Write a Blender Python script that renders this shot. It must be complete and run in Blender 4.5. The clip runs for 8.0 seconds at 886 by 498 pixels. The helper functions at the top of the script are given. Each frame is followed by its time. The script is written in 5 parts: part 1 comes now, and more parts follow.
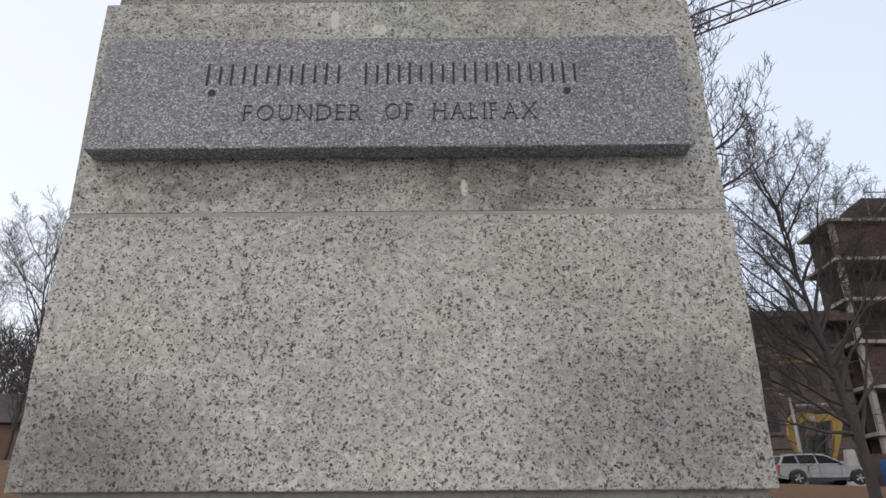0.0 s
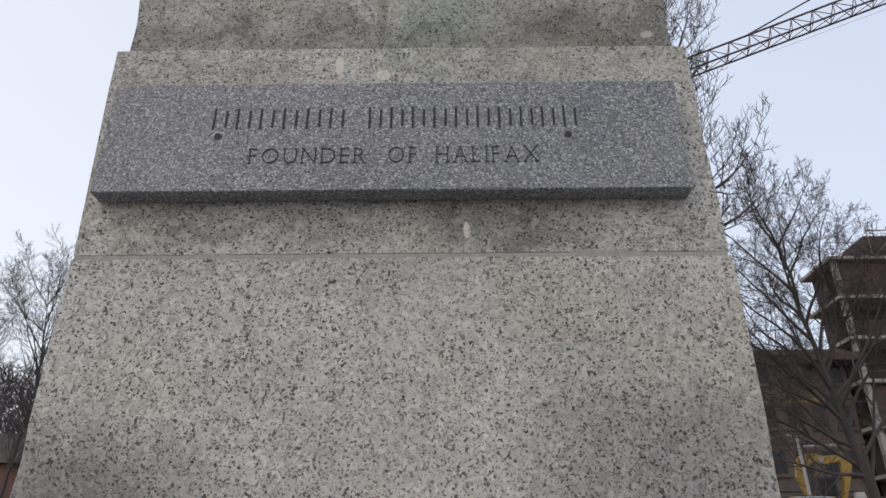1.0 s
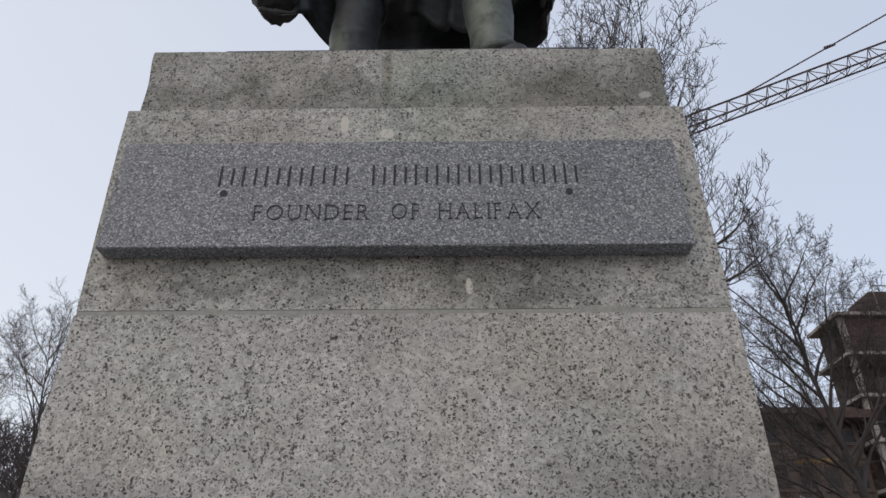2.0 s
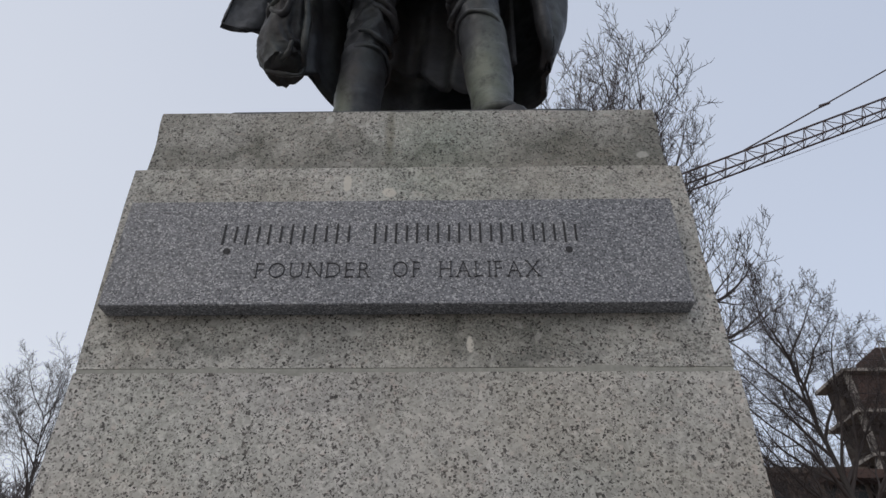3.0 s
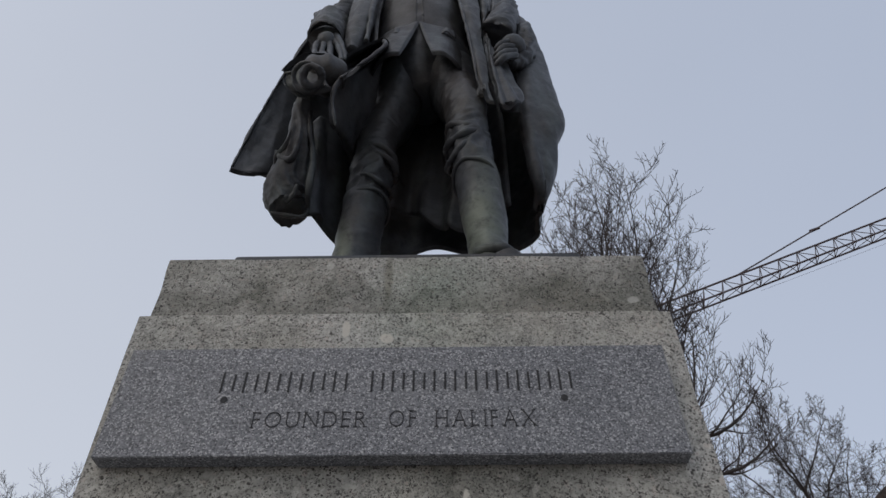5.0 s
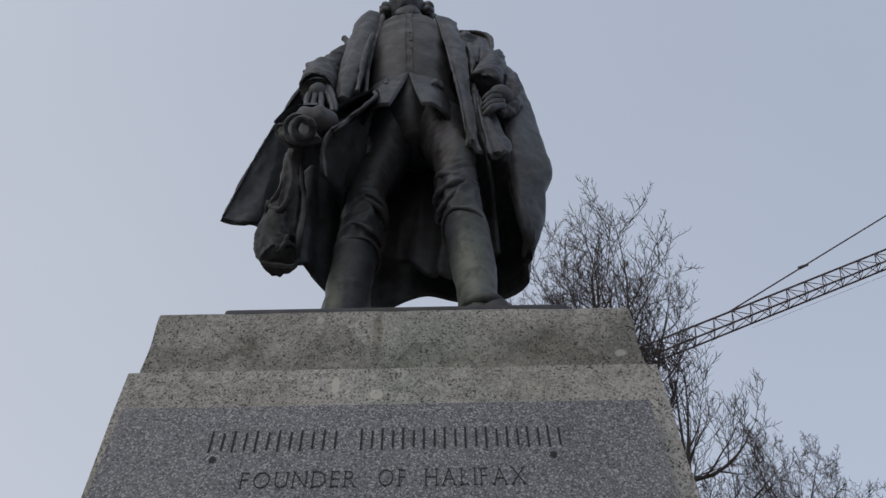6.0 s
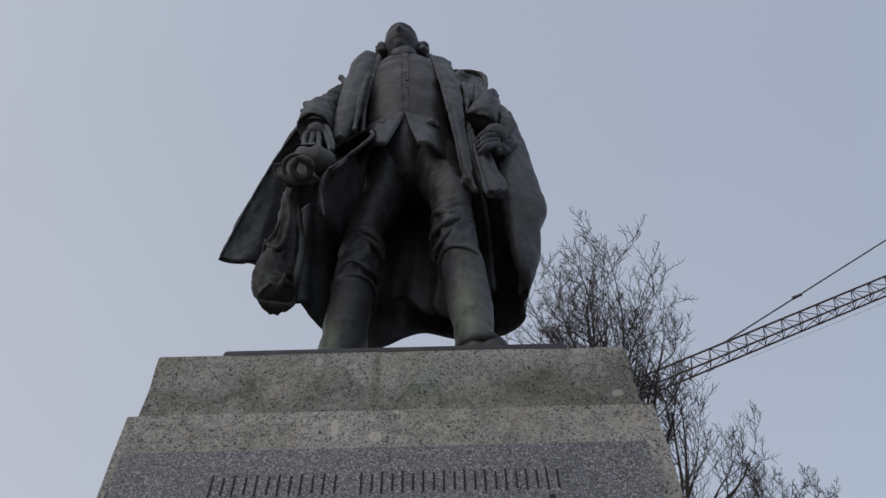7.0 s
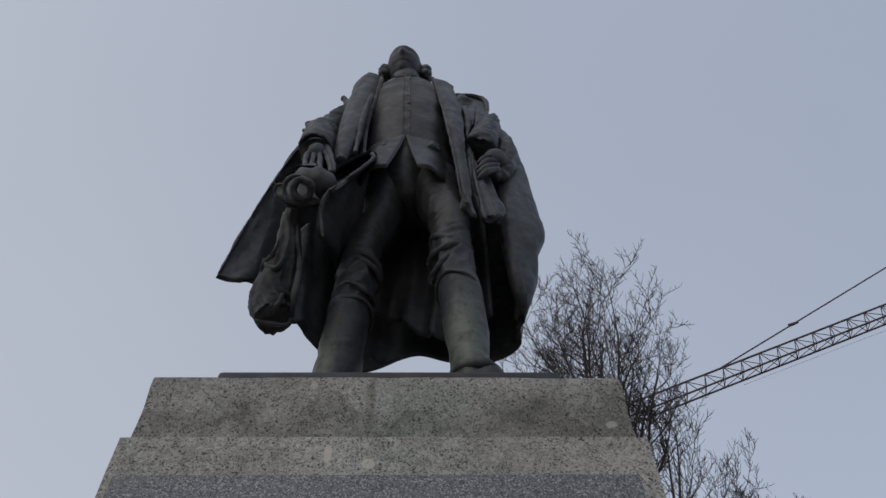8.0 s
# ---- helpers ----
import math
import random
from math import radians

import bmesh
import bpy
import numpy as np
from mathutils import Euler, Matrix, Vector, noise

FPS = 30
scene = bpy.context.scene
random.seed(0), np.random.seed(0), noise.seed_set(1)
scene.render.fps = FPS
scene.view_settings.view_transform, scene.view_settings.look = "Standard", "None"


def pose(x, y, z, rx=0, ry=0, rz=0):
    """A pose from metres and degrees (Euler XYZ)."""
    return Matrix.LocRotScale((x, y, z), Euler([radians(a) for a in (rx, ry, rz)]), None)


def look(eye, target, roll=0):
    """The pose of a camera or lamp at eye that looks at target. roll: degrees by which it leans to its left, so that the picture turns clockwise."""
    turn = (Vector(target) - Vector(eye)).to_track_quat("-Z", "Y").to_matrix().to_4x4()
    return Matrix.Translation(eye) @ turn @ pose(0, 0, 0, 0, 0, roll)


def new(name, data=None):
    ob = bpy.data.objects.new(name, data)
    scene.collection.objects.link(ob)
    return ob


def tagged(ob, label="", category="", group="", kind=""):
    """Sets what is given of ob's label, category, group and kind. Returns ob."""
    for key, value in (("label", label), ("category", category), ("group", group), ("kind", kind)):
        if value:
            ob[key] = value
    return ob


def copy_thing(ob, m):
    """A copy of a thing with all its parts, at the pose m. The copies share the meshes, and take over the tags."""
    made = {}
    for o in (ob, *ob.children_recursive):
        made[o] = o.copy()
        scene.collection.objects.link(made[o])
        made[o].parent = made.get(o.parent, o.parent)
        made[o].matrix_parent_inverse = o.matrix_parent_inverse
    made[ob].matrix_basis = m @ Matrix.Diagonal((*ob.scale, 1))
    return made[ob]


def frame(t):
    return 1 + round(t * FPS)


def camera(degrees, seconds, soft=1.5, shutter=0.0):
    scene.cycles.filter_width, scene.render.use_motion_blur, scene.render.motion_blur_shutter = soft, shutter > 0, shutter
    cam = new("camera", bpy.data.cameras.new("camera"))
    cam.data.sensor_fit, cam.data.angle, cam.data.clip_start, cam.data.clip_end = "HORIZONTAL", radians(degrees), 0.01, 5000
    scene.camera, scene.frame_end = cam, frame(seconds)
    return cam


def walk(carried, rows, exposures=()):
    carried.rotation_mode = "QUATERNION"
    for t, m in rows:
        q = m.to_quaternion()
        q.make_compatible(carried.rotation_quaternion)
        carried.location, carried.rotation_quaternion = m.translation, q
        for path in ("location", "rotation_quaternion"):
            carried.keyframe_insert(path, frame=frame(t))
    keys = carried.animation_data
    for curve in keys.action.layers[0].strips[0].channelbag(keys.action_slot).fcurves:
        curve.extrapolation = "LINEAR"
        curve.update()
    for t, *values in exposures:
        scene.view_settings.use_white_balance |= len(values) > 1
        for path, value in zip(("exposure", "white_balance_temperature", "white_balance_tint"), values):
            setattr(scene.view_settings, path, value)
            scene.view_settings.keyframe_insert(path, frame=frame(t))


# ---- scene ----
cam = camera(67.1, 8.0)
PATH = [
    (0, (0.075, -0.917, 1.588), (0.064, 0.933, 2.348), -0.3),
    (0.5, (0.074, -0.919, 1.59), (0.06, 0.914, 2.39), -0.5),
    (1, (0.074, -0.922, 1.593), (0.058, 0.882, 2.456), -0.2),
    (2.5, (0.077, -0.927, 1.594), (0.049, 0.757, 2.672), 0.1),
    (3, (0.078, -0.932, 1.595), (0.047, 0.707, 2.741), 0.2),
    (3.5, (0.078, -0.94, 1.596), (0.042, 0.643, 2.818), 0.2),
    (4, (0.08, -0.952, 1.597), (0.043, 0.566, 2.899), 0.7),
    (4.5, (0.081, -0.965, 1.601), (0.044, 0.487, 2.976), 0.6),
    (6, (0.089, -1.016, 1.617), (0.092, 0.301, 3.122), -1.1),
    (6.5, (0.085, -1.029, 1.617), (0.086, 0.238, 3.164), -0.7),
    (7, (0.083, -1.045, 1.615), (0.104, 0.2, 3.18), -2.0),
    (7.5, (0.082, -1.061, 1.625), (0.116, 0.169, 3.202), -1.6),
    (8, (0.082, -1.064, 1.62), (0.111, 0.137, 3.219), -0.9),
]
walk(cam, [(t, look(eye, target, roll)) for t, eye, target, roll in PATH], exposures=[(0.0, 0.05, 6680, 10), (1.0, -0.09, 6620, 10), (2.5, -0.37, 6550, 10), (3.5, -0.47, 6520, 10), (4.5, -0.60, 6470, 10), (6.0, -0.72, 6440, 10), (7.0, -0.84, 6410, 10), (8.0, -0.88, 6400, 10)])

# ---- world, light ----
world = bpy.data.worlds.new("overcast")
scene.world = world
world.use_nodes = True
wt = world.node_tree
wt.nodes.clear()


def wnode(kind, **inputs):
    n = wt.nodes.new(kind)
    for k, v in inputs.items():
        n.inputs[k].default_value = v
    return n


w_out = wnode("ShaderNodeOutputWorld")
w_bg = wnode("ShaderNodeBackground", Strength=1.0)
w_sky = wnode("ShaderNodeTexSky")
w_sky.sky_type, w_sky.sun_disc = "NISHITA", False
SUN_ELEV, SUN_TURN = radians(38), radians(215)
w_sky.sun_elevation, w_sky.sun_rotation = SUN_ELEV, SUN_TURN
w_sky.air_density, w_sky.dust_density, w_sky.ozone_density = 1.0, 4.0, 1.5
w_scale = wnode("ShaderNodeVectorMath")
w_scale.operation = "SCALE"
w_scale.inputs["Scale"].default_value = 0.05
# the cloud deck: paler towards the horizon and to one side
w_tc = wnode("ShaderNodeTexCoord")
w_dot = wnode("ShaderNodeVectorMath")
w_dot.operation = "DOT_PRODUCT"
w_dot.inputs[1].default_value = (-0.60, -0.08, -0.62)
w_ramp = wnode("ShaderNodeValToRGB")
w_map = wnode("ShaderNodeMapRange")
w_map.inputs["From Min"].default_value, w_map.inputs["From Max"].default_value = -0.95, 0.45
w_ramp.color_ramp.elements[0].color = (0.60, 0.672, 0.825, 1)
w_ramp.color_ramp.elements[1].color = (0.93, 0.948, 0.99, 1)
w_noise = wnode("ShaderNodeTexNoise", Scale=1.6, Detail=3.0)
w_nm = wnode("ShaderNodeMapRange")
w_nm.inputs["To Min"].default_value, w_nm.inputs["To Max"].default_value = 0.94, 1.06
w_mul = wnode("ShaderNodeVectorMath")
w_mul.operation = "SCALE"
w_mix = wnode("ShaderNodeVectorMath")
w_mix.operation = "ADD"
wl = wt.links.new
wl(w_tc.outputs["Generated"], w_dot.inputs[0])
wl(w_dot.outputs["Value"], w_map.inputs["Value"])
wl(w_map.outputs["Result"], w_ramp.inputs["Fac"])
wl(w_tc.outputs["Generated"], w_noise.inputs["Vector"])
wl(w_noise.outputs["Fac"], w_nm.inputs["Value"])
wl(w_ramp.outputs["Color"], w_mul.inputs[0])
wl(w_nm.outputs["Result"], w_mul.inputs["Scale"])
wl(w_sky.outputs["Color"], w_scale.inputs[0])
wl(w_scale.outputs["Vector"], w_mix.inputs[0])
wl(w_mul.outputs["Vector"], w_mix.inputs[1])
wl(w_mix.outputs["Vector"], w_bg.inputs["Color"])
wl(w_bg.outputs["Background"], w_out.inputs["Surface"])

sun = new("sun", bpy.data.lights.new("sun", "SUN"))
sun.data.energy, sun.data.angle, sun.data.color = 0.22, radians(80), (1.0, 0.97, 0.92)
sun.matrix_world = look((-6, -12, 14), (0, 0, 0))

# ---- materials ----


class Mat:
    """A node material under construction."""

    def __init__(self, name, rough=0.7, metal=0.0):
        self.m = bpy.data.materials.new(name)
        self.m.use_nodes = True
        self.t = self.m.node_tree
        self.b = self.t.nodes["Principled BSDF"]
        self.b.inputs["Roughness"].default_value = rough
        self.b.inputs["Metallic"].default_value = metal
        tc = self.t.nodes.new("ShaderNodeTexCoord")
        self.co = tc.outputs["Object"]

    def node(self, kind, **inputs):
        n = self.t.nodes.new(kind)
        for k, v in inputs.items():
            n.inputs[k.replace("_", " ")].default_value = v
        return n

    def link(self, a, b):
        self.t.links.new(a, b)

    def noise(self, scale, detail=4.0, rough=0.55, vec=None, stretch=None):
        n = self.node("ShaderNodeTexNoise", Scale=scale, Detail=detail, Roughness=rough)
        v = vec or self.co
        if stretch:
            mp = self.node("ShaderNodeMapping")
            mp.inputs["Scale"].default_value = stretch
            self.link(v, mp.inputs["Vector"])
            v = mp.outputs["Vector"]
        self.link(v, n.inputs["Vector"])
        return n.outputs["Fac"]

    def voronoi(self, scale, vec=None, rnd=1.0):
        n = self.node("ShaderNodeTexVoronoi", Scale=scale, Randomness=rnd)
        self.link(vec or self.co, n.inputs["Vector"])
        return n

    def ramp(self, fac, stops, hard=False):
        n = self.node("ShaderNodeValToRGB")
        e = n.color_ramp.elements
        while len(e) < len(stops):
            e.new(0.5)
        for i, (p, c) in enumerate(stops):
            e[i].position = p
            e[i].color = (*c, 1) if len(c) == 3 else c
        if hard:
            n.color_ramp.interpolation = "CONSTANT"
        self.link(fac, n.inputs["Fac"])
        return n.outputs["Color"]

    def mix(self, fac, a, b, blend="MIX"):
        n = self.node("ShaderNodeMix")
        n.data_type, n.blend_type = "RGBA", blend
        for sock, val in ((n.inputs[0], fac), (n.inputs[6], a), (n.inputs[7], b)):
            if isinstance(val, (int, float)):
                sock.default_value = val
            elif isinstance(val, tuple):
                sock.default_value = (*val, 1) if len(val) == 3 else val
            else:
                self.link(val, sock)
        return n.outputs[2]

    def maths(self, op, a, b=0.0, c=0.0):
        n = self.node("ShaderNodeMath")
        n.operation = op
        for i, v in enumerate((a, b, c)):
            if isinstance(v, (int, float)):
                n.inputs[i].default_value = v
            else:
                self.link(v, n.inputs[i])
        return n.outputs[0]

    def remap(self, v, a, b, c=0.0, d=1.0):
        n = self.node("ShaderNodeMapRange")
        for k, x in zip(("From Min", "From Max", "To Min", "To Max"), (a, b, c, d)):
            n.inputs[k].default_value = x
        self.link(v, n.inputs["Value"])
        return n.outputs["Result"]

    def warp(self, scale, amount):
        n = self.node("ShaderNodeTexNoise", Scale=scale, Detail=2.0)
        self.link(self.co, n.inputs["Vector"])
        s = self.node("ShaderNodeVectorMath")
        s.operation = "MULTIPLY_ADD"
        self.link(n.outputs["Color"], s.inputs[0])
        s.inputs[1].default_value = (amount, amount, amount)
        self.link(self.co, s.inputs[2])
        return s.outputs["Vector"]

    def color(self, v):
        if isinstance(v, tuple):
            self.b.inputs["Base Color"].default_value = (*v, 1)
        else:
            self.link(v, self.b.inputs["Base Color"])

    def bump(self, height, strength, dist=0.01):
        n = self.node("ShaderNodeBump", Strength=strength, Distance=dist)
        self.link(height, n.inputs["Height"])
        self.link(n.outputs["Normal"], self.b.inputs["Normal"])

    def rough(self, v):
        self.link(v, self.b.inputs["Roughness"])


def blob(k, centre, size, soft=0.35, ragged=25.0):
    """A mask, 1 inside a ragged ellipse round centre (x, z)."""
    sep = k.node("ShaderNodeSeparateXYZ")
    k.link(k.warp(ragged, size[0] * 0.9), sep.inputs[0])
    dx = k.maths("DIVIDE", k.maths("SUBTRACT", sep.outputs[0], centre[0] + size[0] * 0.45), size[0])
    dz = k.maths("DIVIDE", k.maths("SUBTRACT", sep.outputs[2], centre[1] + size[0] * 0.45), size[1])
    r = k.maths("SQRT", k.maths("ADD", k.maths("MULTIPLY", dx, dx), k.maths("MULTIPLY", dz, dz)))
    return k.remap(r, 1.0 - soft, 1.0 + soft, 1.0, 0.0)


def granite(name, tone, stain=0.5):
    k = Mat(name, 0.72)
    v = k.warp(110.0, 0.005)
    # feldspar, quartz: pale interlocking grains
    big = k.voronoi(150.0, v)
    sep = k.node("ShaderNodeSeparateColor")
    k.link(big.outputs["Color"], sep.inputs[0])
    pale = k.ramp(sep.outputs[0], [(0.0, (0.405, 0.40, 0.38)), (0.30, (0.46, 0.455, 0.432)), (0.55, (0.50, 0.495, 0.468)), (0.80, (0.565, 0.555, 0.53)), (0.94, (0.515, 0.48, 0.45))], True)
    # dark mica grains, clustered
    dark = k.voronoi(290.0, v)
    sep2 = k.node("ShaderNodeSeparateColor")
    k.link(dark.outputs["Color"], sep2.inputs[0])
    cluster = k.noise(80.0, 2.0)
    level = k.maths("ADD", sep2.outputs[1], k.maths("MULTIPLY", k.maths("SUBTRACT", cluster, 0.5), 0.75))
    small = k.voronoi(520.0, k.warp(200.0, 0.003))
    sep4 = k.node("ShaderNodeSeparateColor")
    k.link(small.outputs["Color"], sep4.inputs[0])
    level2 = k.maths("ADD", sep4.outputs[0], k.maths("MULTIPLY", k.maths("SUBTRACT", k.noise(60.0, 2.0), 0.5), 0.7))
    ragged = k.maths("MULTIPLY", k.maths("SUBTRACT", k.noise(380.0, 3.0, 0.7), 0.5), 0.24)
    is_dark = k.maths("MAXIMUM", k.remap(k.maths("ADD", level, ragged), 0.10, 0.16, 1.0, 0.0), k.remap(level2, 0.09, 0.15, 0.78, 0.0))
    shade = k.ramp(sep2.outputs[2], [(0.0, (0.03, 0.028, 0.027)), (0.5, (0.075, 0.07, 0.066)), (1.0, (0.17, 0.158, 0.147))])
    # mid-grey quartz between them
    mid = k.voronoi(270.0, v)
    sep3 = k.node("ShaderNodeSeparateColor")
    k.link(mid.outputs["Color"], sep3.inputs[0])
    patch = k.maths("ADD", sep3.outputs[0], k.maths("MULTIPLY", k.maths("SUBTRACT", k.noise(45.0, 2.0), 0.5), 0.8))
    pale = k.mix(k.remap(patch, 0.16, 0.30, 0.6, 0.0), pale, k.ramp(sep3.outputs[1], [(0.0, (0.24, 0.24, 0.222)), (1.0, (0.36, 0.36, 0.335))]))
    c = k.mix(k.maths("MULTIPLY", is_dark, 0.96), pale, shade)
    # fine grit
    c = k.mix(0.30, c, k.ramp(k.noise(330.0, 4.0, 0.7), [(0.3, (0.38, 0.38, 0.38)), (0.7, (0.62, 0.62, 0.62))]), "OVERLAY")
    # weathering: broad grey-green grime, paler washed patches
    grime = k.remap(k.noise(3.4, 5.0, 0.62), 0.44, 0.66)
    c = k.mix(k.maths("MULTIPLY", grime, stain), c, k.mix(1.0, c, (0.60, 0.61, 0.57), "MULTIPLY"))
    wash = k.remap(k.noise(7.0, 4.0, 0.6), 0.55, 0.72)
    c = k.mix(k.maths("MULTIPLY", wash, 0.22), c, (0.56, 0.55, 0.52))
    lich = k.remap(k.noise(14.0, 5.0, 0.7), 0.60, 0.74)
    c = k.mix(k.maths("MULTIPLY", lich, 0.35), c, (0.30, 0.31, 0.29))
    mottle = k.maths("MULTIPLY", k.remap(k.noise(26.0, 5.0, 0.65), 0.50, 0.68), k.remap(k.noise(5.5, 3.0), 0.40, 0.60))
    c = k.mix(k.maths("MULTIPLY", mottle, 0.32), c, k.mix(1.0, c, (0.58, 0.60, 0.60), "MULTIPLY"))
    warm = k.remap(k.noise(4.6, 3.0, 0.5), 0.47, 0.62)
    c = k.mix(k.maths("MULTIPLY", warm, 0.30), c, k.mix(1.0, c, (1.0, 0.93, 0.85), "MULTIPLY"))
    c = k.mix(1.0, c, tone, "MULTIPLY")
    hgt = k.maths("ADD", k.maths("MULTIPLY", is_dark, -0.5), k.noise(300.0, 3.0))
    k.bump(hgt, 0.6, 0.0018)
    k.rough(k.remap(sep.outputs[1], 0, 1, 0.6, 0.85))
    return k, c


k, c = granite("granite_lower", (1.04, 1.025, 1.005), 0.5)
for centre, size, amount in (((-0.41, 1.67), (0.14, 0.085), 0.95), ((0.37, 1.71), (0.15, 0.09), 0.85), ((0.30, 1.80), (0.10, 0.07), 0.25), ((-0.22, 2.0), (0.20, 0.03), 0.35)):
    c = k.mix(k.maths("MULTIPLY", blob(k, centre, size, 0.6, 9.0), amount), c, k.mix(1.0, c, (0.50, 0.50, 0.52), "MULTIPLY"))
for centre, size, amount in (((-0.33, 1.90), (0.10, 0.06), 0.5), ((0.30, 1.83), (0.09, 0.06), 0.45), ((-0.40, 2.00), (0.07, 0.05), 0.4)):
    c = k.mix(k.maths("MULTIPLY", blob(k, centre, size, 0.8, 11.0), amount), c, k.mix(1.0, c, (0.80, 0.84, 0.80), "MULTIPLY"))
k.color(c)
GRANITE_LOW = k.m
k, c = granite("granite_middle", (1.0, 0.995, 0.97), 0.65)
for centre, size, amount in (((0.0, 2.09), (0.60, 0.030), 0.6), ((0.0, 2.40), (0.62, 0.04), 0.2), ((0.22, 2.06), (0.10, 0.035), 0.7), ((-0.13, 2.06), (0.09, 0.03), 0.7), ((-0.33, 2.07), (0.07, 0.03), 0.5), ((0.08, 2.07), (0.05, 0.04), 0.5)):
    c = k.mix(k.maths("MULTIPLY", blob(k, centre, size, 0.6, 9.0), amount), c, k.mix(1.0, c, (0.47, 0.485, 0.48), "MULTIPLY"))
c = k.mix(k.maths("MULTIPLY", blob(k, (0.03, 2.40), (0.10, 0.05), 0.8, 9.0), 0.45), c, k.mix(1.0, c, (0.62, 0.74, 0.66), "MULTIPLY"))
for centre, size in (((-0.037, 2.373), (0.012, 0.011)), ((0.103, 2.066), (0.006, 0.015)), ((-0.115, 2.395), (0.008, 0.020))):
    c = k.mix(k.maths("MULTIPLY", blob(k, centre, size, 0.14, 60.0), 0.85), c, (0.60, 0.57, 0.50))
clump = k.maths("MULTIPLY", k.remap(k.noise(30.0, 4.0, 0.7), 0.47, 0.56), k.remap(k.noise(6.5, 3.0, 0.5), 0.40, 0.52))
speck = k.remap(k.voronoi(210.0, k.warp(90.0, 0.006)).outputs["Distance"], 0.25, 0.55, 1.0, 0.0)
c = k.mix(k.maths("MULTIPLY", k.maths("MULTIPLY", clump, speck), 0.75), c, (0.075, 0.078, 0.074))
paler = k.maths("MULTIPLY", k.remap(k.noise(42.0, 2.0, 0.4), 0.60, 0.66), 0.35)
c = k.mix(paler, c, (0.50, 0.49, 0.45))
k.color(c)
GRANITE_MID = k.m
k, c = granite("granite_top", (0.84, 0.835, 0.81), 0.8)
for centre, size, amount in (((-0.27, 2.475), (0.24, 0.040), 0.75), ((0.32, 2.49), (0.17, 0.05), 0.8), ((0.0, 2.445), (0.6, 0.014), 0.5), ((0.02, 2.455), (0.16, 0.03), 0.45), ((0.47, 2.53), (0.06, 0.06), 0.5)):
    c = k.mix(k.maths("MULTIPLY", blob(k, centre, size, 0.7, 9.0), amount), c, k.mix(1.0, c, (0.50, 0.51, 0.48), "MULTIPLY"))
c = k.mix(k.maths("MULTIPLY", blob(k, (0.05, 2.50), (0.09, 0.09), 0.8, 9.0), 0.45), c, k.mix(1.0, c, (0.66, 0.86, 0.77), "MULTIPLY"))
c = k.mix(k.maths("MULTIPLY", blob(k, (-0.045, 2.54), (0.009, 0.07), 0.4, 14.0), 0.75), c, k.mix(1.0, c, (0.50, 0.48, 0.42), "MULTIPLY"))
for centre, size in (((-0.168, 2.578), (0.008, 0.012)), ((0.44, 2.475), (0.012, 0.008))):
    c = k.mix(k.maths("MULTIPLY", blob(k, centre, size, 0.14, 60.0), 0.55), c, (0.54, 0.53, 0.49))
k.color(c)
GRANITE_TOP = k.m
k, c = granite("granite_base", (0.55, 0.55, 0.54), 0.8)
k.color(c)
GRANITE_BASE = k.m

# the finer blue-grey granite of the inscription slab
k = Mat("granite_blue", 0.6)
v = k.warp(160.0, 0.002)
g1 = k.voronoi(430.0, v)
s1 = k.node("ShaderNodeSeparateColor")
k.link(g1.outputs["Color"], s1.inputs[0])
c = k.ramp(s1.outputs[0], [(0.0, (0.070, 0.073, 0.080)), (0.16, (0.135, 0.140, 0.152)), (0.42, (0.188, 0.193, 0.207)), (0.70, (0.256, 0.260, 0.274)), (0.88, (0.42, 0.423, 0.43))], True)
c = k.mix(0.25, c, k.ramp(k.noise(700.0, 2.0), [(0.3, (0.36, 0.36, 0.36)), (0.7, (0.62, 0.62, 0.62))]), "OVERLAY")
c = k.mix(k.remap(k.noise(5.0, 5.0, 0.6), 0.40, 0.70, 0.0, 0.45), c, k.mix(1.0, c, (0.68, 0.70, 0.73), "MULTIPLY"))
k.color(k.mix(k.remap(k.noise(12.0, 4.0), 0.55, 0.75, 0.0, 0.18), c, (0.33, 0.33, 0.32)))
k.bump(k.noise(500.0, 2.0), 0.2, 0.001)
GRANITE_BLUE = k.m

# flat dark colour that paints the shade inside cut letters and drilled holes
k = Mat("groove_shade", 0.8)
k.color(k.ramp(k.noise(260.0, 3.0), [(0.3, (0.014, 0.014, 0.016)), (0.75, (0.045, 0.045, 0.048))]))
GROOVE_SHADE = k.m
k = Mat("mortar", 0.9)
k.color(k.ramp(k.noise(90.0, 4.0), [(0.3, (0.24, 0.245, 0.215)), (0.7, (0.34, 0.34, 0.305))]))
k.bump(k.noise(220.0, 4.0), 0.4, 0.002)
MORTAR = k.m

k = Mat("bronze", 0.45, 0.15)
k.b.inputs["Specular IOR Level"].default_value = 0.3
base = k.ramp(k.noise(9.0, 6.0, 0.65), [(0.25, (0.036, 0.039, 0.045)), (0.55, (0.055, 0.060, 0.068)), (0.80, (0.084, 0.091, 0.100))])
brown = k.remap(k.noise(3.2, 4.0, 0.6), 0.48, 0.66)
base = k.mix(k.maths("MULTIPLY", brown, 0.55), base, (0.052, 0.044, 0.037))
streak = k.remap(k.noise(11.0, 5.0, 0.6, stretch=(1.0, 1.0, 0.16)), 0.50, 0.72)
base = k.mix(k.maths("MULTIPLY", streak, 0.45), base, (0.082, 0.104, 0.092))
fine = k.remap(k.noise(70.0, 4.0), 0.55, 0.75)
base = k.mix(k.maths("MULTIPLY", fine, 0.25), base, (0.09, 0.085, 0.07))
